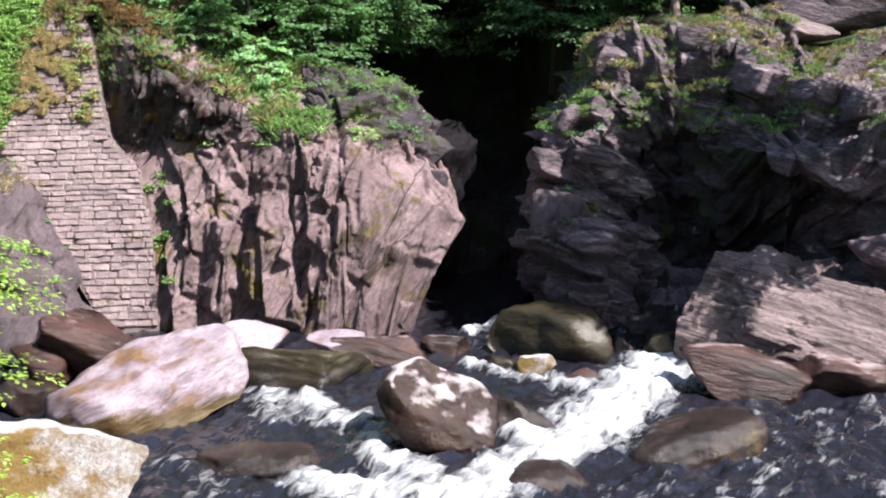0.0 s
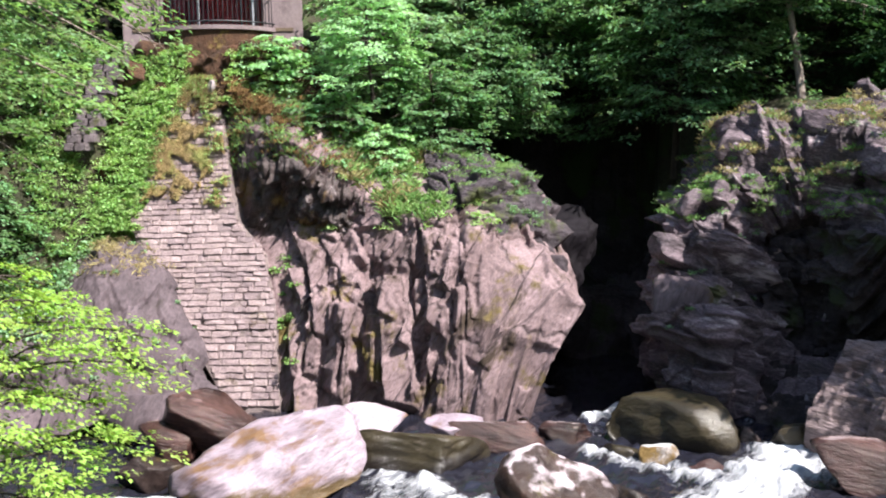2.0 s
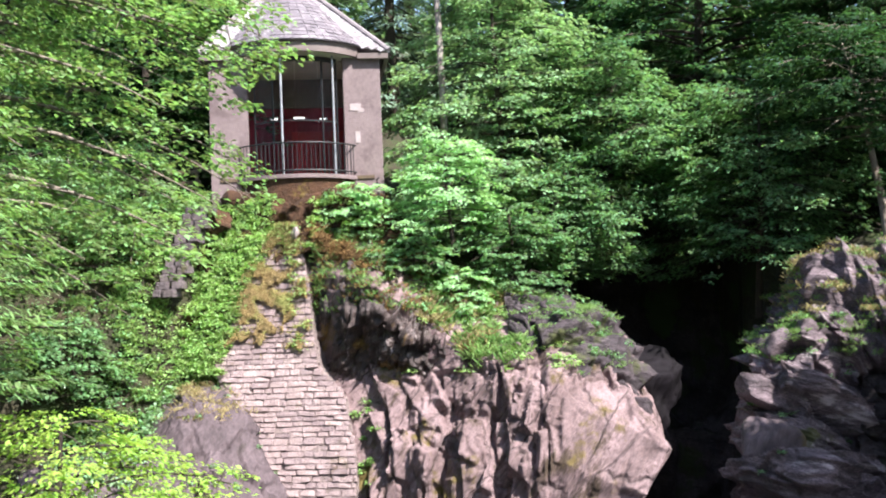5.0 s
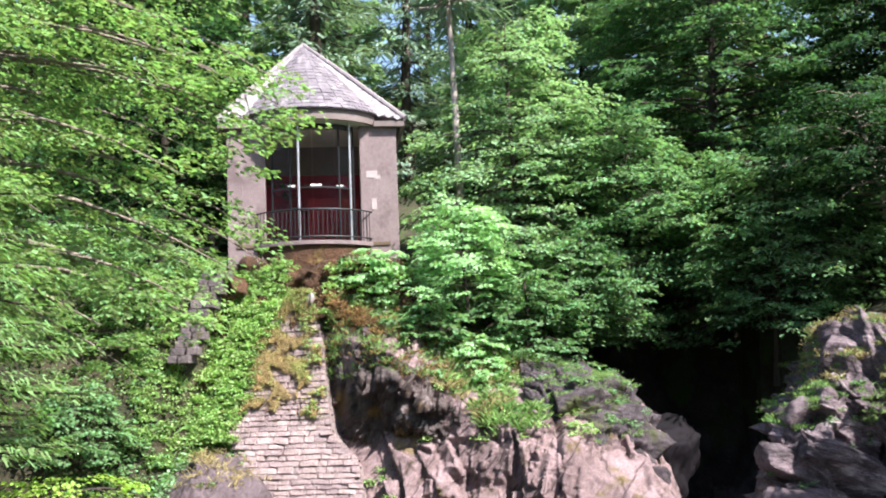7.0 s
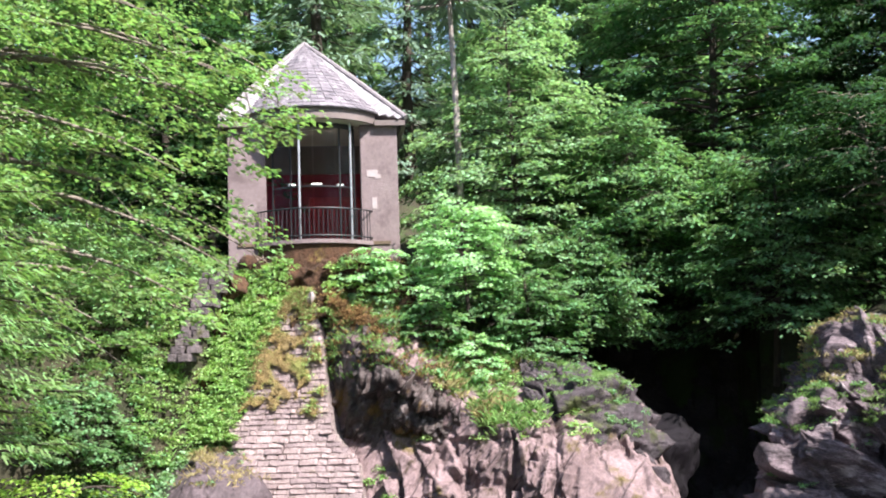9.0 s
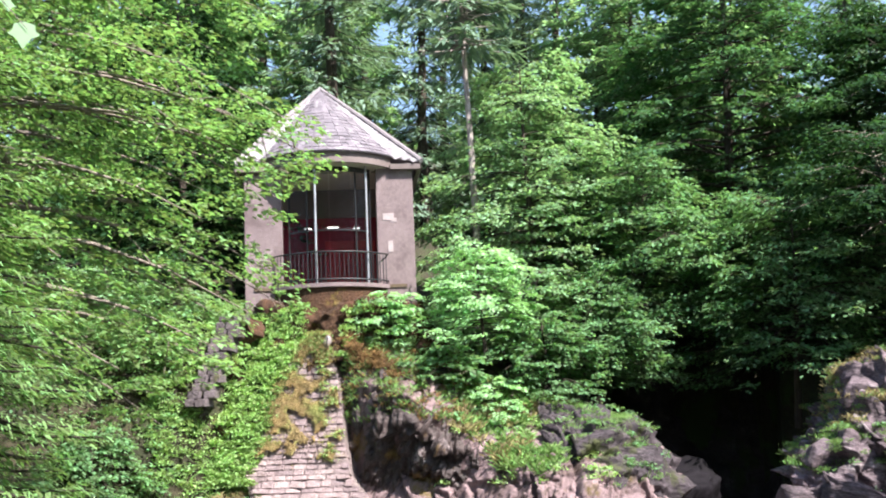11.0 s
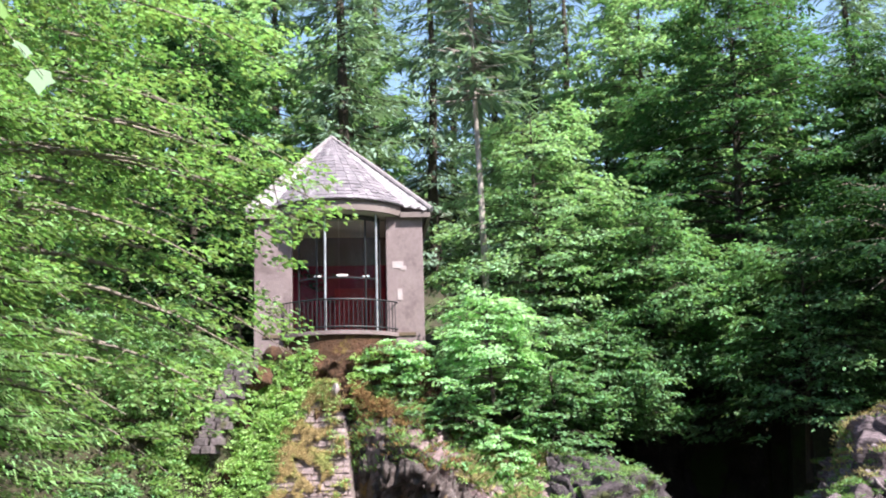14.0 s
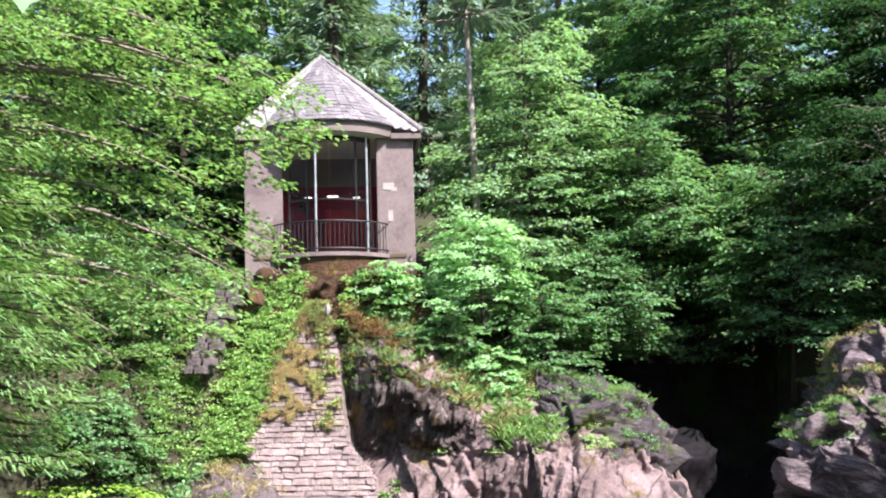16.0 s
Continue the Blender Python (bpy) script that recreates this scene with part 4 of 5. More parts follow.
boulder(B, (-4.0, 26.6, 0.45), (4.2, 2.0, 1.35), (3, 8, -6), BOULDER_OLIVE, 37, "flat olive brown rock shelf along the river's edge")
boulder(B, (-3.0, 28.2, 0.55), (1.6, 1.0, 0.9), (3, 14, 10), BOULDER_PALE, 41, "small pale rock wedged between darker ones")
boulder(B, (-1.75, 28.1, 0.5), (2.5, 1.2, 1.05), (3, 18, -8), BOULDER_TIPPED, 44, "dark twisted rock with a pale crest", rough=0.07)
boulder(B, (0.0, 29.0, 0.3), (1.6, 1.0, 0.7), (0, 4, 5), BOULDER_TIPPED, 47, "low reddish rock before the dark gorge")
boulder(B, (2.85, 28.5, 0.5), (3.5, 2.1, 1.8), (2, 6, -6), BOULDER_OLIVE, 51, "rounded olive brown boulder below the gorge mouth", cuts=9)
boulder(B, (2.3, 26.7, 0.25), (1.0, 0.8, 0.65), (0, 6, 20), BOULDER_LICHEN, 55, "small wet yellowish stone in the stream")
boulder(B, (1.55, 27.3, 0.15), (1.3, 0.8, 0.55), (0, 3, -10), BOULDER_OLIVE, 57, "low wet stone in the stream")
boulder(B, (3.2, 26.1, 0.1), (1.2, 0.6, 0.45), (0, -4, 12), BOULDER_TIPPED, 59, "flat reddish stone in the stream")
boulder(B, (4.75, 28.2, 0.3), (0.75, 0.6, 0.7), (0, 0, 30), BOULDER_WET, 61, "small dark stone beside the falls")
boulder(B, (5.75, 27.7, 0.4), (1.0, 0.8, 0.95), (0, 0, 10), BOULDER_OLIVE, 63, "small grey stone with water running over it")
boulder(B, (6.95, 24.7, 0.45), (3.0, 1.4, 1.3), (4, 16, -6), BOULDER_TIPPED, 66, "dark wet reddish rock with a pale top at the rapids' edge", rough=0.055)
boulder(B, (5.0, 21.5, -0.15), (3.3, 2.2, 1.25), (0, -12, 12), BOULDER_WET, 69, "smooth olive boulder washed over by the river", cuts=2, lo=0.75)
boulder(B, (-4.3, 21.2, -0.25), (3.4, 1.7, 0.85), (0, -8, -8), BOULDER_WET, 72, "dark wet rock just breaking the water", cuts=2, lo=0.75)
boulder(B, (1.9, 19.9, -0.25), (2.0, 1.4, 0.85), (0, 4, 12), BOULDER_WET, 75, "submerged dark rock under the foam", cuts=2, lo=0.75)
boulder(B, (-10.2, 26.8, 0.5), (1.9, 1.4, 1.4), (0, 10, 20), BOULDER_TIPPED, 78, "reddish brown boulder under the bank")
boulder(B, (-10.0, 25.0, 0.3), (1.8, 1.3, 1.1), (0, -6, 40), BOULDER_WET, 81, "dark brown boulder in the shade of the bank")
boulder(B, (-11.4, 28.9, 0.8), (3.0, 1.8, 1.8), (0, 8, 0), ROCK_SLAB, 84, "reddish grey block at the foot of the slab")
boulder(B, (9.6, 25.0, 0.2), (4.6, 1.6, 1.1), (0, 6, -8), BOULDER_TIPPED, 94, "low brown ledge at the water's edge")

boulder(B, (-14.38, 35.4, 11.01), (1.0, 0.9, 1.0), (0, 10, 30), MOSS_BROWN, 97, "rounded reddish brown mossy rock below the house corner", rough=0.1)
boulder("pale_stone", (-11.46, 35.15, 10.50), (0.26, 0.5, 0.44), (0, 4, 10), PATCH, 98, "small whitish stone block at the head of the buttress", category="stone", level=3)

# loose blocks along the top of the dark cliff
K = "rock_block"
boulder(K, (8.2, 33.3, 8.4), (2.0, 1.6, 1.3), (6, 8, -12), ROCK_DARK, 101, "square dark block on the cliff top")
boulder(K, (9.4, 32.0, 7.3), (1.8, 1.3, 1.0), (0, 10, 8), ROCK_DARK, 104, "grey block on a grassy ledge")
boulder(K, (10.9, 31.6, 6.9), (1.6, 1.3, 1.0), (0, 6, 20), ROCK_DARK, 107, "rounded grey block on a grassy ledge")
boulder(K, (12.1, 31.2, 6.5), (1.7, 1.3, 1.2), (4, 4, -20), ROCK_DARK, 110, "dark block on a grassy ledge")
boulder(K, (5.6, 34.4, 7.9), (1.6, 1.4, 1.5), (0, 6, 10), ROCK_DARK, 113, "brownish block at the brink of the gorge")
boulder(K, (4.1, 33.3, 6.2), (1.5, 1.3, 1.1), (0, 6, -10), ROCK_DARK, 116, "dark block jutting over the gorge")
boulder(K, (3.4, 32.4, 4.9), (1.6, 1.2, 1.0), (0, 10, 8), ROCK_DARK, 119, "grey block jutting at the gorge mouth")
boulder(K, (3.5, 31.7, 3.5), (1.9, 1.4, 1.4), (0, 12, -8), ROCK_SLAB, 122, "smooth purple grey block at the gorge mouth")
boulder(K, (10.3, 34.2, 8.9), (4.6, 2.0, 0.9), (0, 6, -6), ROCK_LEDGE, 125, "pale flat slab along the cliff top")
boulder(K, (13.2, 35.6, 9.3), (5.0, 2.4, 1.2), (0, 4, -4), ROCK_DARK, 128, "long grey slab behind the cliff top")
boulder(K, (7.0, 34.8, 8.7), (1.9, 1.5, 0.8), (0, 8, 0), ROCK_LEDGE, 131, "pale lichened slab in dry grass")
boulder(K, (10.9, 29.8, 4.9), (2.6, 1.5, 1.3), (0, 10, -10), ROCK_DARK, 134, "overhanging dark block with a grassy top")
boulder(K, (-0.1, 37.9, 4.2), (2.8, 2.4, 4.0), (0, 8, 6), ROCK_GORGE_SHADE, 140, "smooth dark purple block in the shade of the gorge", cuts=22, lo=0.45, rough=0.12, level=5)
boulder(K, (12.0, 28.5, 2.6), (2.4, 1.6, 1.2), (0, 8, -8), ROCK_DARK, 137, "layered dark block above the sunlit ledge")


# ---- trees and undergrowth ----
def limb_tube(bm, pts, r0, r1, sides=5):
    k = len(pts)
    bm_tube(bm, pts, [r0 + (r1 - r0) * i / (k - 1) for i in range(k)], sides, cap=False)


def along(pts, q):
    """Places at the fractions q of a line of places."""
    pa = np.array([p[:] for p in pts])
    s = np.clip(q, 0, 0.9999) * (len(pa) - 1)
    i = s.astype(int)
    return pa[i] + (pa[i + 1] - pa[i]) * (s - i)[:, None]


def broadleaf(name, base, height, radius, crown_from, leaves, leaf, mat, seed, label, trunk_r=0.22, limbs=50, bark=None, spray=0.85, droop=0.22, wide=0.3, per=40, category="tree", lean=(0, 0), boughs=()):
    """A tree: tapered trunk, limbs with side twigs, and drooping sprays of small leaves."""
    rng = np.random.default_rng(seed)
    tree = thing(name, base, label, category)
    bm = bmesh.new()
    trunk = [Vector((lean[0] * t ** 1.5 + 0.25 * math.sin(3 * t + seed) * radius / 5, lean[1] * t ** 1.5 + 0.2 * math.cos(4 * t + seed) * radius / 5, t * height * 0.97 - 0.4)) for t in np.linspace(0, 1, 9)]
    limb_tube(bm, trunk, trunk_r, 0.03, 8)
    total = leaves / per
    lens = list(boughs)
    for k in range(limbs):
        f = (k + rng.random()) / limbs
        lens.append((f, k * 2.4 + rng.normal(0, 0.35), radius * math.sqrt(max(0.05, 1 - ((f - wide) / (1.02 - wide if f > wide else wide + 0.75)) ** 2)) * rng.uniform(0.55, 1.2) + 0.25 * spray))
    scale = total / sum(b for _, _, b in lens)
    cs, hs = [], []
    for f, a, length in lens:
        t = crown_from + (1 - crown_from) * f
        s = Vector(along(trunk, np.array([t]))[0])
        d = Vector((math.cos(a), math.sin(a), 0))
        e = Vector((-d.y, d.x, 0))
        rise, bend = rng.uniform(0.15, 0.5) * (0.5 + 0.7 * f), rng.normal(0, 0.12)
        pts = [s + d * length * q + e * length * bend * q * q + Vector((0, 0, length * (rise * q - droop * 1.8 * q * q))) for q in np.linspace(0, 1, 6)]
        limb_tube(bm, pts, max(0.02, trunk_r * 0.3 * (1.15 - f)), 0.01, 4)
        m = max(2, round(length * scale))
        q = 0.18 + 0.82 * rng.random(m) ** 0.8
        c0 = along(pts, q)
        side = rng.normal(0, 1, m) * (0.30 * length * (1.1 - q) + 0.15 * spray)
        c = c0 + side[:, None] * np.array(e) + np.c_[np.zeros((m, 2)), rng.normal(0, 0.3 * spray, m) - 0.12 * np.abs(side)]
        for i in range(m):
            if abs(side[i]) > 0.3 * spray and rng.random() < 0.5:
                limb_tube(bm, [Vector(c0[i]), Vector(c0[i]).lerp(Vector(c[i]), 0.6) + Vector((0, 0, 0.04)), Vector(c[i])], 0.018, 0.006, 3)
        n = m * per
        rr = np.repeat(spray * rng.uniform(0.55, 1.25, m), per)
        ha = np.repeat(a + 0.5 * np.sign(side) * rng.random(m) + rng.normal(0, 0.3, m), per)
        pitch = np.repeat(rng.normal(0.06, 0.13, m), per)
        u, v = rng.uniform(-0.35, 1.0, n), rng.normal(0, 0.24, n)
        off = np.stack([rr * (u * np.cos(ha) - v * np.sin(ha)), rr * (u * np.sin(ha) + v * np.cos(ha)), rr * (pitch * u - 0.30 * u * np.abs(u) - 0.35 * v * v) + rng.normal(0, 0.06, n) * rr], 1)
        cs.append(np.repeat(c, per, 0) + off)
        hs.append(ha + np.sign(v) * rng.uniform(0.1, 1.1, n))
    part("trunk", bm, bark or BARK, tree, smooth=True)
    leaf_mesh("crown", np.concatenate(cs), np.concatenate(hs), leaf, mat, rng, tree, tilt=0.28, droop=0.25)
    return tree


NEEDLE = np.array([(0, 0.13, 0), (1.0, 0.05, -0.05), (1.0, -0.05, -0.05), (0, -0.13, 0)])


def conifer(name, base, height, radius, crown_from, mat, seed, label, trunk_r=0.25, bark=None, whorls=44, twigs=44, leaf=0.5, bare=0.0):
    """A conifer: straight trunk, drooping branches set with flat needle twigs."""
    rng = np.random.default_rng(seed)
    tree = thing(name, base, label, "tree")
    bm = bmesh.new()
    limb_tube(bm, [Vector((0.1 * math.sin(i), 0.1 * math.cos(i * 1.7), height * i / 8 - 0.4)) for i in range(9)], trunk_r, 0.03, 8)
    cs, hs = [], []
    for w in range(whorls):
        f = (w + 0.5) / whorls
        t = crown_from + (1 - crown_from) * f
        for k in range(5):
            a = rng.uniform(0, 2 * math.pi)
            length = radius * (1 - f) ** 0.8 * rng.uniform(0.6, 1.1) + 0.3
            d = Vector((math.cos(a), math.sin(a), 0))
            s = Vector((0, 0, t * height + rng.normal(0, 0.15)))
            pts = [s + d * length * q + Vector((0, 0, -0.42 * length * q + 0.22 * length * q * q)) for q in np.linspace(0, 1, 4)]
            limb_tube(bm, pts, 0.05 * (1.1 - f), 0.01, 3)
            if rng.random() < bare:
                continue
            n = max(6, int(twigs * length / radius * 1.3))
            q = 0.12 + 0.88 * rng.random(n)
            side = rng.normal(0, 0.16 * length, n) * (1.1 - q)
            c = along(pts, q) + side[:, None] * np.array((-d.y, d.x, -0.25)) * 1.0
            cs.append(c + rng.normal(0, 0.06, (n, 3)))
            hs.append(a + np.sign(side) * rng.uniform(0.1, 1.0, n))
    part("trunk", bm, bark or BARK, tree, smooth=True)
    leaf_mesh("crown", np.concatenate(cs), np.concatenate(hs), leaf, mat, rng, tree, tilt=0.3, droop=0.4, shape=NEEDLE)
    return tree


def clumps(name, centres, radius, leaves, leaf, mat, seed, label, category, kind="", flat=0.7, tilt=0.5, shape=LEAF_SHAPE, droop=0.3):
    """Low growth: clumps of leaves round given places."""
    rng = np.random.default_rng(seed)
    centres = np.asarray(centres, dtype=float)
    idx = rng.integers(0, len(centres), leaves)
    v = rng.normal(0, 1, (leaves, 3))
    v /= np.linalg.norm(v, axis=1, keepdims=True)
    rr = radius * rng.uniform(0.5, 1.15, len(centres))
    v[:, 2] = np.abs(v[:, 2]) * flat
    p = centres[idx] + v * (rr[idx] * rng.uniform(0.4, 1.05, leaves))[:, None]
    ob = leaf_mesh(name, p, rng.uniform(0, 2 * math.pi, leaves), leaf, mat, rng, None, tilt=tilt, droop=droop, shape=shape)
    return tagged(ob, label, category, kind=kind)


BLADE = np.array([(0, 0.012, 0), (0.55, 0.011, 0.06), (1.0, 0, -0.15), (0, -0.012, 0)])


def tufts(name, places, blades, length, mat, seed, label):
    """Grass: fans of blades that rise and bend over from each place."""
    rng = np.random.default_rng(seed)
    places = np.asarray(places, float)
    idx = rng.integers(0, len(places), blades)
    p = places[idx] + np.c_[rng.normal(0, 0.12, (blades, 2)), rng.normal(0, 0.03, blades)]
    ob = leaf_mesh(name, p, rng.uniform(0, 2 * math.pi, blades), length, mat, rng, None, tilt=0.5, droop=-1.1, shape=BLADE)
    return tagged(ob, label, "grass", kind="stuff")


def on_ground(x, y, lift=0.0):
    x, y = np.asarray(x, float), np.asarray(y, float)
    return np.c_[x, y, ground_height(x, y) + lift]


def ledges(ob, count, up, box, seed):
    """Places on a rock face where it is level enough for soil; box: x0, x1, z0, z1."""
    me = ob.data
    c, n = np.empty(len(me.polygons) * 3), np.empty(len(me.polygons) * 3)
    me.polygons.foreach_get("center", c)
    me.polygons.foreach_get("normal", n)
    c, n = c.reshape(-1, 3), n.reshape(-1, 3)
    n *= np.sign(-n[:, 1:2] + 1e-6)
    ok = (np.abs(n[:, 2]) > up) & (c[:, 0] > box[0]) & (c[:, 0] < box[1]) & (c[:, 2] > box[2]) & (c[:, 2] < box[3])
    c = c[ok]
    return c[np.random.default_rng(seed).integers(0, len(c), count)]


def G(x, y):
    return float(ground_height(np.array([float(x)]), np.array([float(y)]))[0])


# behind the house and over the gorge
broadleaf("beech_tree", (-5.0, 42.0, G(-5.0, 42.0)), 13.0, 4.6, 0.04, 56000, 0.18, LEAF_LIT, 2, "young beech in bright fresh leaf behind the cliff", 0.2, 90, wide=0.2)
broadleaf("beech_tree", (3.0, 46.5, G(3.0, 46.5) - 2), 19.5, 6.4, 0.10, 90000, 0.20, LEAF_PART_SHADE, 5, "tall dark green beech hanging over the gorge", 0.34, 130)
broadleaf("beech_tree", (9.6, 43.0, G(9.6, 43.0)), 13.5, 5.0, 0.04, 60000, 0.20, LEAF_SHADE, 8, "shaded dark green beech on the far bank", 0.3, 90)
broadleaf("beech_tree", (14.5, 42.5, G(14.5, 42.5)), 17.0, 5.4, 0.04, 52000, 0.22, LEAF_SHADE, 12, "broad dark beech at the edge of the wood", 0.3, 70)
broadleaf("beech_tree", (-0.8, 42.0, 9.0), 8.5, 4.0, 0.30, 36000, 0.17, LEAF_MID, 17, "low beech boughs roofing the dark gorge", 0.16, 70, wide=0.35)
broadleaf("beech_tree", (4.4, 40.6, 7.3), 8.5, 4.2, 0.30, 36000, 0.17, LEAF_MID, 18, "low beech leaning out over the gorge mouth", 0.15, 70, wide=0.35)
broadleaf("beech_tree", (-19.5, 40.5, G(-19.5, 40.5)), 15.0, 4.6, 0.05, 40000, 0.22, LEAF_SHADE, 19, "dark leafy tree beside the house", 0.24, 60)
broadleaf("beech_tree", (-0.6, 53.0, G(-0.6, 53.0)), 20.0, 5.0, 0.1, 44000, 0.24, LEAF_LIT, 22, "sunlit beech with a yellow green top on the hill", 0.3, 90)
wood = broadleaf("beech_tree", (-23.0, 49.0, G(-23.0, 49.0)), 17.0, 5.5, 0.05, 22000, 0.34, LEAF_LIT, 20, "green beech in the wood on the hill", 0.26, 60)
rng = np.random.default_rng(78)
for x, y, s in ((-29, 46, 1.1), (-36, 50, 1.2), (-3, 56, 1.0), (4, 57, 1.0), (13, 54, 0.6), (20, 50, 1.0), (-27, 58, 1.3), (-19, 60, 1.0), (26, 46, 1.0)):
    c = copy_thing(wood, pose(x, y, G(x, y) - 0.3, 0, 0, rng.uniform(0, 360)))
    c.scale = (s, s, s)
conifer("spruce_tree", (-15.9, 50.5, G(-15.9, 50.5)), 30.0, 4.6, 0.22, LEAF_NEEDLE, 3, "tall conifer with a thick dark trunk behind the house", 0.42)
conifer("larch_tree", (-7.1, 40.3, G(-7.1, 40.3)), 24.0, 1.9, 0.5, LEAF_NEEDLE, 7, "slender conifer with a bare pale grey trunk", 0.17, BARK_PALE, bare=0.6)
conifer("spruce_tree", (6.6, 66.0, G(6.6, 66)), 27.0, 4.4, 0.1, LEAF_BROWN, 9, "conifer with dead brown lower branches", 0.35)
first = conifer("spruce_tree", (-24.0, 62.0, G(-24, 62)), 27.0, 4.8, 0.06, LEAF_NEEDLE, 14, "dark conifer in the wood on the hill", 0.35)
for x, y in ((-12.6, 57), (-10.2, 64), (-5.0, 58), (-14, 70), (-34, 58), (-30, 70), (-19, 68), (-2, 66), (3, 70), (19, 62), (25, 56), (-40, 66), (-23, 78), (-7.3, 61), (-8.8, 70), (10.2, 58), (12.4, 65)):
    copy_thing(first, pose(x, y, G(x, y) - 0.2, 0, 0, rng.uniform(0, 360)))
# Added out of view: this crown only blocks sun from the right cliff
broadleaf("beech_tree", (15.0, 25.6, 3.0), 13.5, 2.8, 0.60, 22000, 0.22, LEAF_SHADE, 28, "unseen beech added on the rocky bank to shade the dark cliff", 0.24, 80, lean=(-2.6, 0.2))
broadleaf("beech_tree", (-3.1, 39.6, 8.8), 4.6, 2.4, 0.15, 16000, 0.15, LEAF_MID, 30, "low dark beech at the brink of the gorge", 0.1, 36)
# Trees added behind the camera, unseen, to darken glass and water reflections
back = broadleaf("beech_tree", (-48.0, -20.0, G(-48, -20) - 0.3), 30.0, 9.5, 0.05, 9000, 0.75, LEAF_SHADE, 33, "tall unseen beech added behind the viewpoint to darken reflections", 0.4, 60, spray=1.6)
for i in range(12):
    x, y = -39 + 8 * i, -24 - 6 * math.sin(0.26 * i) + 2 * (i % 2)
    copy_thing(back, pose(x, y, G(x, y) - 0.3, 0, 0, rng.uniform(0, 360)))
broadleaf("beech_tree", (8.3, 37.5, 9.9), 7.5, 3.0, 0.45, 16000, 0.18, LEAF_SHADE, 36, "slim crooked beech at the top of the dark cliff", 0.15, 44, BARK_MID, lean=(-1.5, 0.3))
# bushes on the cliff's rim
broadleaf("shrub", (-6.3, 36.6, 9.9), 4.3, 2.0, 0.24, 15000, 0.13, LEAF_LIME, 21, "bright lime green elder bush beside the house", 0.08, 44, spray=0.5, category="shrub", wide=0.3)
broadleaf("shrub", (-7.5, 35.7, 8.3), 2.4, 1.4, 0.1, 5000, 0.2, LEAF_MID, 24, "broad-leaved shrub hanging over the cliff's edge", 0.05, 26, spray=0.5, category="shrub")
broadleaf("shrub", (-4.3, 37.2, 8.6), 3.0, 1.8, 0.1, 8000, 0.14, LEAF_MID, 26, "twiggy green shrub on the rim of the gorge", 0.06, 34, spray=0.5, category="shrub")
broadleaf("shrub", (-5.9, 35.4, 7.3), 2.0, 1.0, 0.05, 5000, 0.12, LEAF_LIME, 29, "pale green elder shrub spilling over the cliff edge", 0.04, 22, spray=0.4, category="shrub")
broadleaf("shrub", (-9.6, 36.1, 11.0), 1.5, 1.2, 0.05, 4500, 0.13, LEAF_LIME, 27, "pale green shrub under the balcony sill", 0.03, 18, spray=0.4, category="shrub")
# the near tree that hangs in from the bank
broadleaf("sycamore_tree", (-15.9, 18.8, 2.5), 20.0, 7.7, 0.40, 90000, 0.15, LEAF_NEAR, 31, "leafy tree reaching its pale boughs over the river", 0.3, 130, BARK_MID, spray=0.85, wide=0.35,
          boughs=((0.37, 0.08, 8.3), (0.47, 0.14, 8.8), (0.55, 0.22, 8.4), (0.28, 0.0, 7.4), (0.43, -0.1, 8.0)))
broadleaf("beech_sapling", (-7.9, 13.6, 0.8), 6.15, 2.2, 0.1, 30000, 0.085, LEAF_YELLOW, 35, "yellow green beech sapling in full sun", 0.05, 60, spray=0.5, wide=0.6)
conifer("spruce_sapling", (-9.3, 12.2, 0.6), 14.5, 2.1, 0.45, LEAF_NEAR, 37, "young spruce with yellow green drooping fronds", 0.07, leaf=0.13, twigs=190, whorls=34)
# the steep left slope
sx, sy = rng.uniform(-25, -13.2, 1400), rng.uniform(30.5, 38.5, 1400)
rough = (sx < -16.6) | (sy < 33.2)
clumps("undergrowth", on_ground(sx[rough], sy[rough], 0.15), 0.55, 34000, 0.15, LEAF_MID, 41, "dense bramble and fern covering the steep slope", "undergrowth", "stuff")
sx, sy = rng.uniform(-17.2, -12.6, 900), rng.uniform(33.0, 37.4, 900)
clear = ~((sx > -16.2) & (sx < -15.0) & (sy > 34.3) & (sy < 35.0))
clumps("herbs", on_ground(sx[clear], sy[clear], 0.05), 0.36, 40000, 0.10, LEAF_HERB, 42, "pale green herbs on the slope beside the buttress", "undergrowth", "stuff")
tufts("grass", on_ground(sx[clear][:400], sy[clear][:400], 0.0), 9000, 0.35, GRASS, 43, "green grass on the slope beside the buttress")
sx, sy = rng.uniform(-19.5, -12.8, 500), rng.uniform(31.0, 37.0, 500)
clear = ~((sx > -16.3) & (sx < -14.9) & (sy > 34.2) & (sy < 35.2))
clumps("undergrowth", on_ground(sx[clear], sy[clear], 0.2), 0.4, 16000, 0.13, LEAF_NEAR, 44, "mixed green nettles and bramble on the slope", "undergrowth", "stuff")
for k, (x, y, h, r) in enumerate(((-17.6, 33.4, 2.4, 1.7), (-19.4, 34.6, 3.0, 2.0), (-18.2, 31.6, 2.2, 1.6), (-20.6, 32.2, 2.8, 2.1), (-17.2, 35.9, 2.0, 1.3), (-21.5, 35.5, 3.2, 2.2), (-18.4, 36.8, 2.4, 1.5))):
    broadleaf("shrub", (x, y, G(x, y) - 0.2), h, r, 0.05, int(3200 * r), 0.15, (LEAF_NEAR, LEAF_LIT, LEAF_MID)[k % 3], 300 + k, "tangled green bramble and hazel shrub on the steep slope", 0.05, 26, spray=0.55, category="shrub")
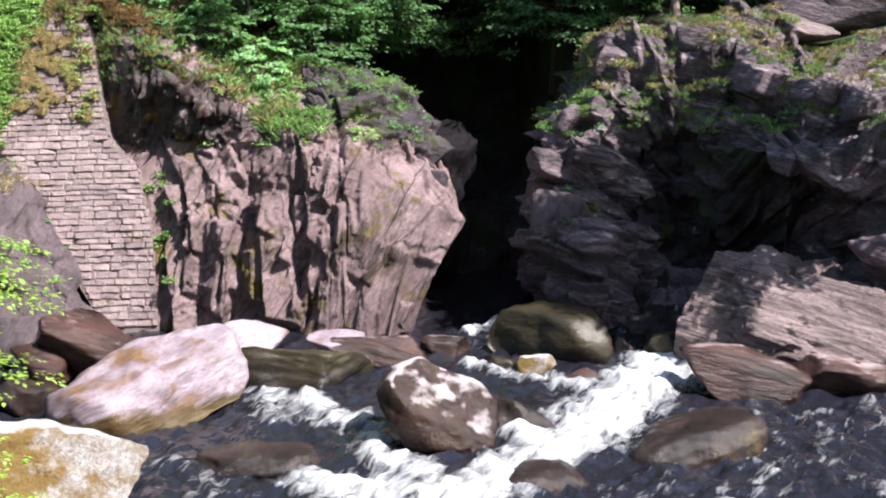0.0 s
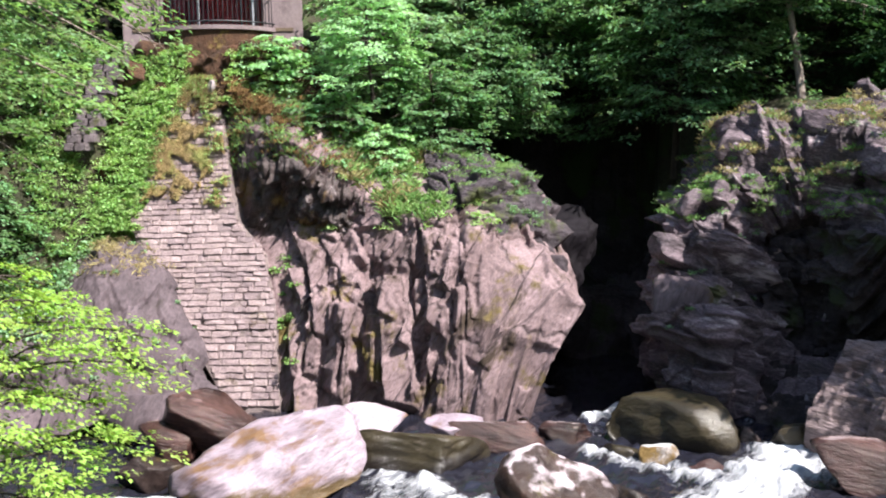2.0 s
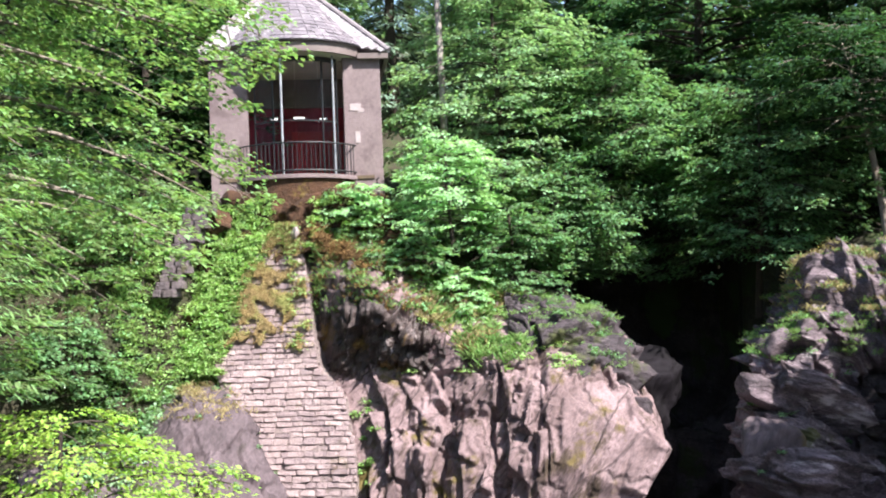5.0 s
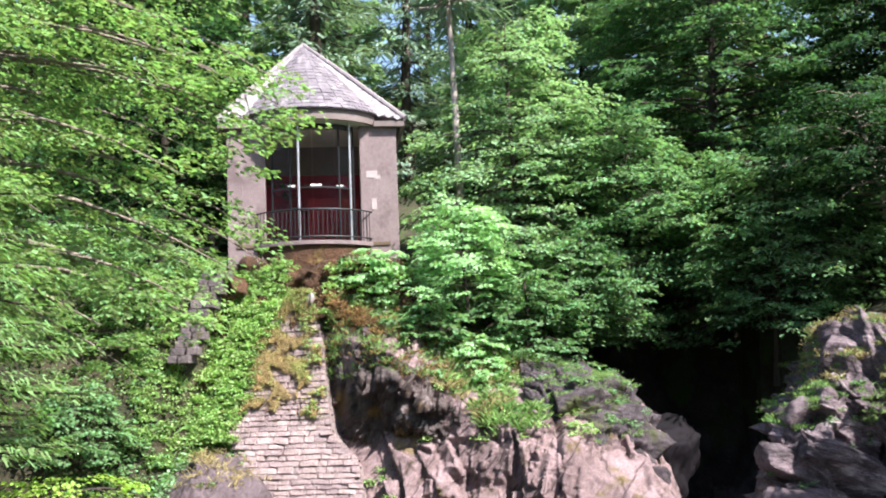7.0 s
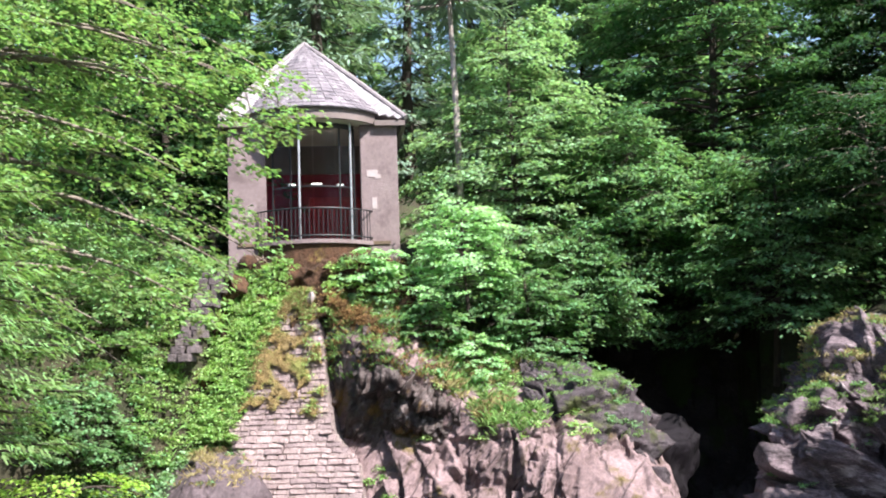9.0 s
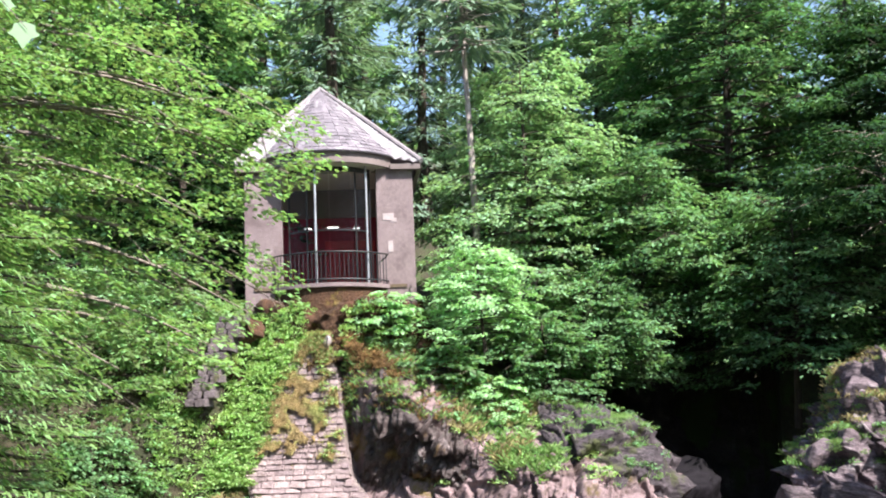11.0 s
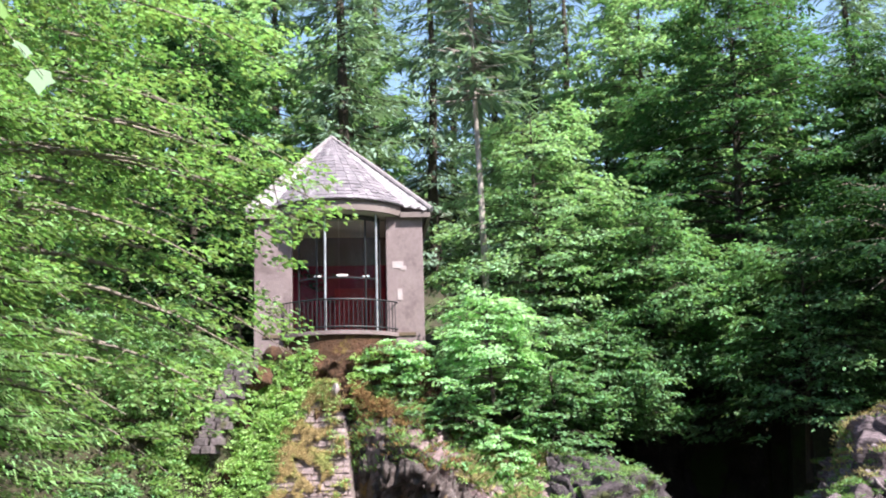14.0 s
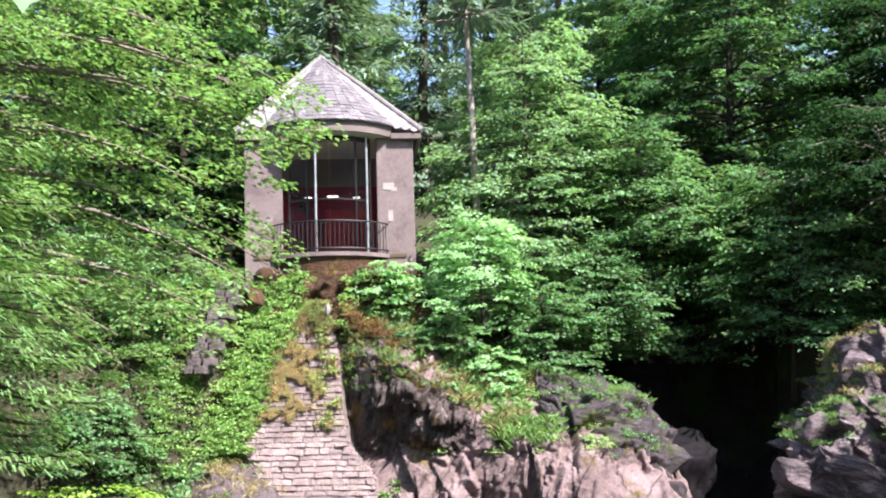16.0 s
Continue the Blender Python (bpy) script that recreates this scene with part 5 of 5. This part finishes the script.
# ledges
tufts("grass", ledges(face_right, 520, 0.5, (3, 16, 5.8, 9.6), 1), 24000, 0.15, GRASS, 51, "green grass tufts on the ledges of the dark cliff")
tufts("grass", ledges(face_right, 240, 0.6, (4.5, 16, 7.0, 9.6), 2), 12000, 0.17, GRASS_DRY, 52, "straw-coloured dry grass on the cliff top")
clumps("ledge_plants", ledges(face_right, 70, 0.4, (3, 12, 2.6, 8.5), 3), 0.26, 4200, 0.085, LEAF_MID, 53, "small green plants rooted in the cliff's cracks", "plants", "stuff")
tufts("grass", ledges(face_left, 120, 0.45, (-6.8, -3.0, 5.8, 9), 4), 4500, 0.34, GRASS, 54, "grass hanging over the rim of the pink cliff")
tufts("grass", ledges(face_left, 40, 0.45, (-7.0, -4.5, 6.2, 8), 5), 1200, 0.35, GRASS_DRY, 55, "dry grass along the rim of the pink cliff")
clumps("ledge_plants", ledges(face_left, 60, 0.35, (-8.5, -1.5, 5.6, 9), 6), 0.28, 3600, 0.12, LEAF_HERB, 56, "small pale green plants on the cliff's ledges", "plants", "stuff")
tufts("grass", ledges(grey_rock, 90, 0.45, (-4.5, -0.4, 5.2, 8.4), 17), 3200, 0.14, GRASS, 66, "grass growing on the dark shoulder of rock")
clumps("ledge_plants", ledges(grey_rock, 24, 0.3, (-4.5, -0.4, 5.2, 8.4), 18), 0.25, 1800, 0.10, LEAF_MID, 67, "small green plants on the dark shoulder of rock", "plants", "stuff")
top_row = np.array([r[-1] for r in BLACK_ROCK])
fringe = along([Vector(q) for q in top_row], np.random.default_rng(8).random(300)) + np.random.default_rng(9).normal(0, 1, (300, 3)) * (0.14, 0.2, 0.2) - (0, 0.4, 0.15)
tufts("moss", fringe, 22000, 0.22, MOSS_RUST, 57, "orange brown moss along the rim of the pink cliff")
rim_top = ledges(face_left, 260, 0.0, (-10.8, -6.0, 7.7, 10.6), 31)
tufts("grass", rim_top, 4500, 0.24, GRASS, 74, "green grass on top of the black overhang")
tufts("moss", rim_top[:120], 4000, 0.2, MOSS_RUST, 75, "rust brown moss on top of the black overhang")
clumps("undergrowth", ledges(slab_left, 80, 0.3, (-19, -15.2, 2.5, 8), 9), 0.5, 6000, 0.14, LEAF_LIT, 58, "bramble trailing over the grey slab", "undergrowth", "stuff")
tufts("grass", ledges(slab_left, 90, 0.5, (-15, -12, 4.5, 7), 10), 1600, 0.22, GRASS_DRY, 59, "dry grass along the top of the grey slab")
clumps("undergrowth", ledges(knoll, 320, 0.0, (-15.9, -12.5, 6.5, 12.0), 11), 0.32, 26000, 0.10, LEAF_HERB, 60, "pale green herbs on the bank below the house", "undergrowth", "stuff")
clumps("undergrowth", ledges(knoll, 50, 0.2, (-10.4, -7.5, 9.5, 12.4), 12), 0.4, 6000, 0.13, LEAF_LIT, 61, "green herbs hanging from the bank", "undergrowth", "stuff")
clumps("undergrowth", ledges(knoll, 140, 0.0, (-11.0, -8.4, 9.8, 11.7), 21), 0.26, 9000, 0.095, LEAF_HERB, 73, "pale green herbs on the earth under the balcony sill", "undergrowth", "stuff")
clumps("ledge_plants", ledges(slab_left, 24, 0.0, (-14, -10.8, 1.5, 5.5), 15), 0.16, 1500, 0.09, LEAF_LIT, 63, "small green plants in the slab's cracks", "plants", "stuff")
clumps("ledge_plants", ledges(face_left, 16, 0.0, (-9.4, -8.2, 1.5, 5), 16), 0.25, 1800, 0.09, GRASS, 64, "yellow green moss and ferns beside the buttress", "plants", "stuff")

# a twig with broad pale leaves close to the eye
LOBED = np.array([(0, 0, 0), (0.12, 0.26, 0.02), (0.38, 0.30, 0.03), (0.5, 0.42, 0.0), (0.68, 0.2, 0.02), (1.0, 0.0, -0.08), (0.68, -0.2, 0.02), (0.5, -0.42, 0.0), (0.38, -0.30, 0.03), (0.12, -0.26, 0.02)])
twig = thing("sycamore_twig", (-1.885, 2.4, 8.63), "twig with broad pale green lobed leaves near the viewpoint", "twig")
part("stem", bm_tube(bmesh.new(), [(-0.6, 0.1, 0.5), (-0.25, 0.05, 0.42), (0.12, 0.0, 0.25), (0.32, -0.02, 0.02)], [0.004, 0.003, 0.002, 0.0012], 6), BARK_MID, twig)
rng = np.random.default_rng(3)
for x, y, z, h in ((0.16, 0.0, 0.22, -0.9), (0.22, 0.01, 0.14, -0.5), (0.30, 0.0, 0.05, -1.1), (0.05, 0.02, 0.30, 0.4), (-0.05, -0.02, 0.36, 2.6), (-0.16, 0.02, 0.38, 0.9)):
    leaf_mesh("leaf", np.array([(x, y, z)]), np.array([h]), np.array([0.085]), LEAF_LIT, rng, twig, tilt=0.5, droop=0.9, shape=LOBED)


# ---- stone buttress under the house ----
def edge_left(z):
    return np.interp(z, [0.3, 1.0, 3.7, 5.2, 6.3, 7.0, 8.9, 10.7], [-10.4, -10.75, -12.5, -13.6, -14.1, -13.65, -13.3, -12.25])


def edge_right(z):
    return np.interp(z, [0.3, 3.3, 5.1, 5.7, 6.9, 8.8, 10.8], [-8.7, -8.95, -9.5, -10.3, -10.65, -10.95, -11.5])


def front(z):
    return np.interp(z, [0.3, 3.3, 6.9, 10.8], [32.0, 32.9, 34.3, 35.6])


buttress = thing("stone_buttress", (0, 0, 0), "tall tapering buttress of squared pinkish stones, mossy at the top", "wall")
bm = bmesh.new()
zs = np.linspace(-0.4, 10.8, 24)
rows = [[bm.verts.new(q) for q in ((edge_left(z), front(z) - 0.03, z), (edge_right(z), front(z) - 0.03, z), (edge_right(z), front(z) + 2.5, z), (edge_left(z), front(z) + 2.5, z))] for z in zs]
for a, b in zip(rows, rows[1:]):
    for i in range(4):
        bm.faces.new((a[i], a[(i + 1) % 4], b[(i + 1) % 4], b[i]))
bm.faces.new(rows[0][::-1])
bm.faces.new(rows[-1])
part("core", bm, MORTAR, buttress)
stone_meshes = []
rng = np.random.default_rng(8)
for k in range(6):
    bm = bm_box(bmesh.new(), (0, 0, 0), (1, 1, 1), 0.09)
    for v in bm.verts:
        v.co += Vector(rng.normal(0, 0.04, 3))
    me = bpy.data.meshes.new("stone")
    bm.to_mesh(me)
    bm.free()
    me.materials.append(STONE)
    stone_meshes.append(me)
z = 0.35
mossed = []
while z < 10.6:
    h = rng.uniform(0.15, 0.25)
    x, x1 = float(edge_left(z)) + 0.02, float(edge_right(z)) - 0.02
    while x < x1 - 0.1:
        w = min(rng.uniform(0.22, 0.7), x1 - x)
        m = pose(x + w / 2, front(z + h / 2) + 0.10 + rng.normal(0, 0.02), z + h / 2, -20 + rng.normal(0, 2), rng.normal(0, 2.2), rng.normal(0, 3)) @ Matrix.Diagonal((w - 0.012, 0.32, h - 0.006, 1))
        me = stone_meshes[rng.integers(6)]
        if z < 6.6:
            o = new("stone", me)
            o.parent = buttress
            o.matrix_local = m
        else:
            mossed.append((me, m))
        x += w
    z += h
bm = bmesh.new()
for me, m in mossed:
    n0 = len(bm.verts)
    bm.from_mesh(me)
    bm.verts.ensure_lookup_table()
    for v in bm.verts[n0:]:
        v.co = m @ v.co
upper = part("mossy_masonry", bm, STONE, buttress, "mossy upper courses of small stones")
upper["kind"] = "stuff"

# moss over the buttress's upper part
nu, nv = 60, 90
zz = np.linspace(6.3, 10.85, nv)
uu = np.linspace(0.02, 0.98, nu)
U, Z = np.meshgrid(uu, zz, indexing="ij")
mx = edge_left(Z) + (edge_right(Z) - edge_left(Z)) * U
mp = np.c_[mx.ravel(), (front(Z) - 0.10).ravel(), Z.ravel()]
patch = fbm(mp, 1.5, 5, 12.0)
keep = patch > np.interp(mp[:, 2], [6.3, 7.4, 9.0, 10.8], [0.45, 0.10, -0.12, -0.35])
mp[:, 1] += np.where(keep, -0.06 - 0.10 * np.abs(fbm(mp, 3.0, 3, 4.0)), 0.12)
fs = grid_faces(nu, nv)
fs = fs[keep[fs].sum(1) >= 3]
moss = mesh_of("moss_sheet", mp, fs, MOSS_ORANGE, buttress, "orange and yellow green moss", smooth=True)
mossy = mp[keep]
tufts("moss", mossy, 9000, 0.11, MOSS_ORANGE, 71, "orange moss tufts on the upper buttress")
clumps("herbs", mossy[mossy[:, 0] > edge_right(mossy[:, 2]) - 0.7][::9], 0.2, 1800, 0.09, LEAF_HERB, 72, "green herbs growing along the buttress edge", "plants", "stuff")

bz = np.random.default_rng(91).uniform(5.8, 10.6, 420)
bx = edge_left(bz) + np.random.default_rng(92).uniform(-1.5, 0.25, 420)
by = front(bz) + 0.12 * (edge_left(bz) - bx) - 0.05
clumps("herbs", np.c_[bx, by, bz], 0.26, 26000, 0.095, LEAF_HERB, 93, "pale green herbs hanging down the bank beside the buttress", "plants", "stuff")

# low ruin of squared stones on the slope
dark_stone = stone_meshes[0].copy()
dark_stone.materials.clear()
dark_stone.materials.append(STONE_DARK)
ruin = thing("ruined_wall", (-15.34, 34.3, 9.13), "stub of old grey squared stone wall in the undergrowth", "wall")
for r in range(-2, 10):
    for x, w in (((-0.22, 0.5), (0.26, 0.42)) if r % 2 else ((-0.3, 0.34), (0.12, 0.46))):
        o = new("stone", dark_stone)
        o.parent = ruin
        o.matrix_local = pose(x + 0.07 * r, 0.10 * r - 0.3 + rng.normal(0, 0.03), 0.26 * r, rng.normal(0, 2), rng.normal(0, 2), rng.normal(0, 3)) @ Matrix.Diagonal((w - 0.02, 0.5, 0.245, 1))
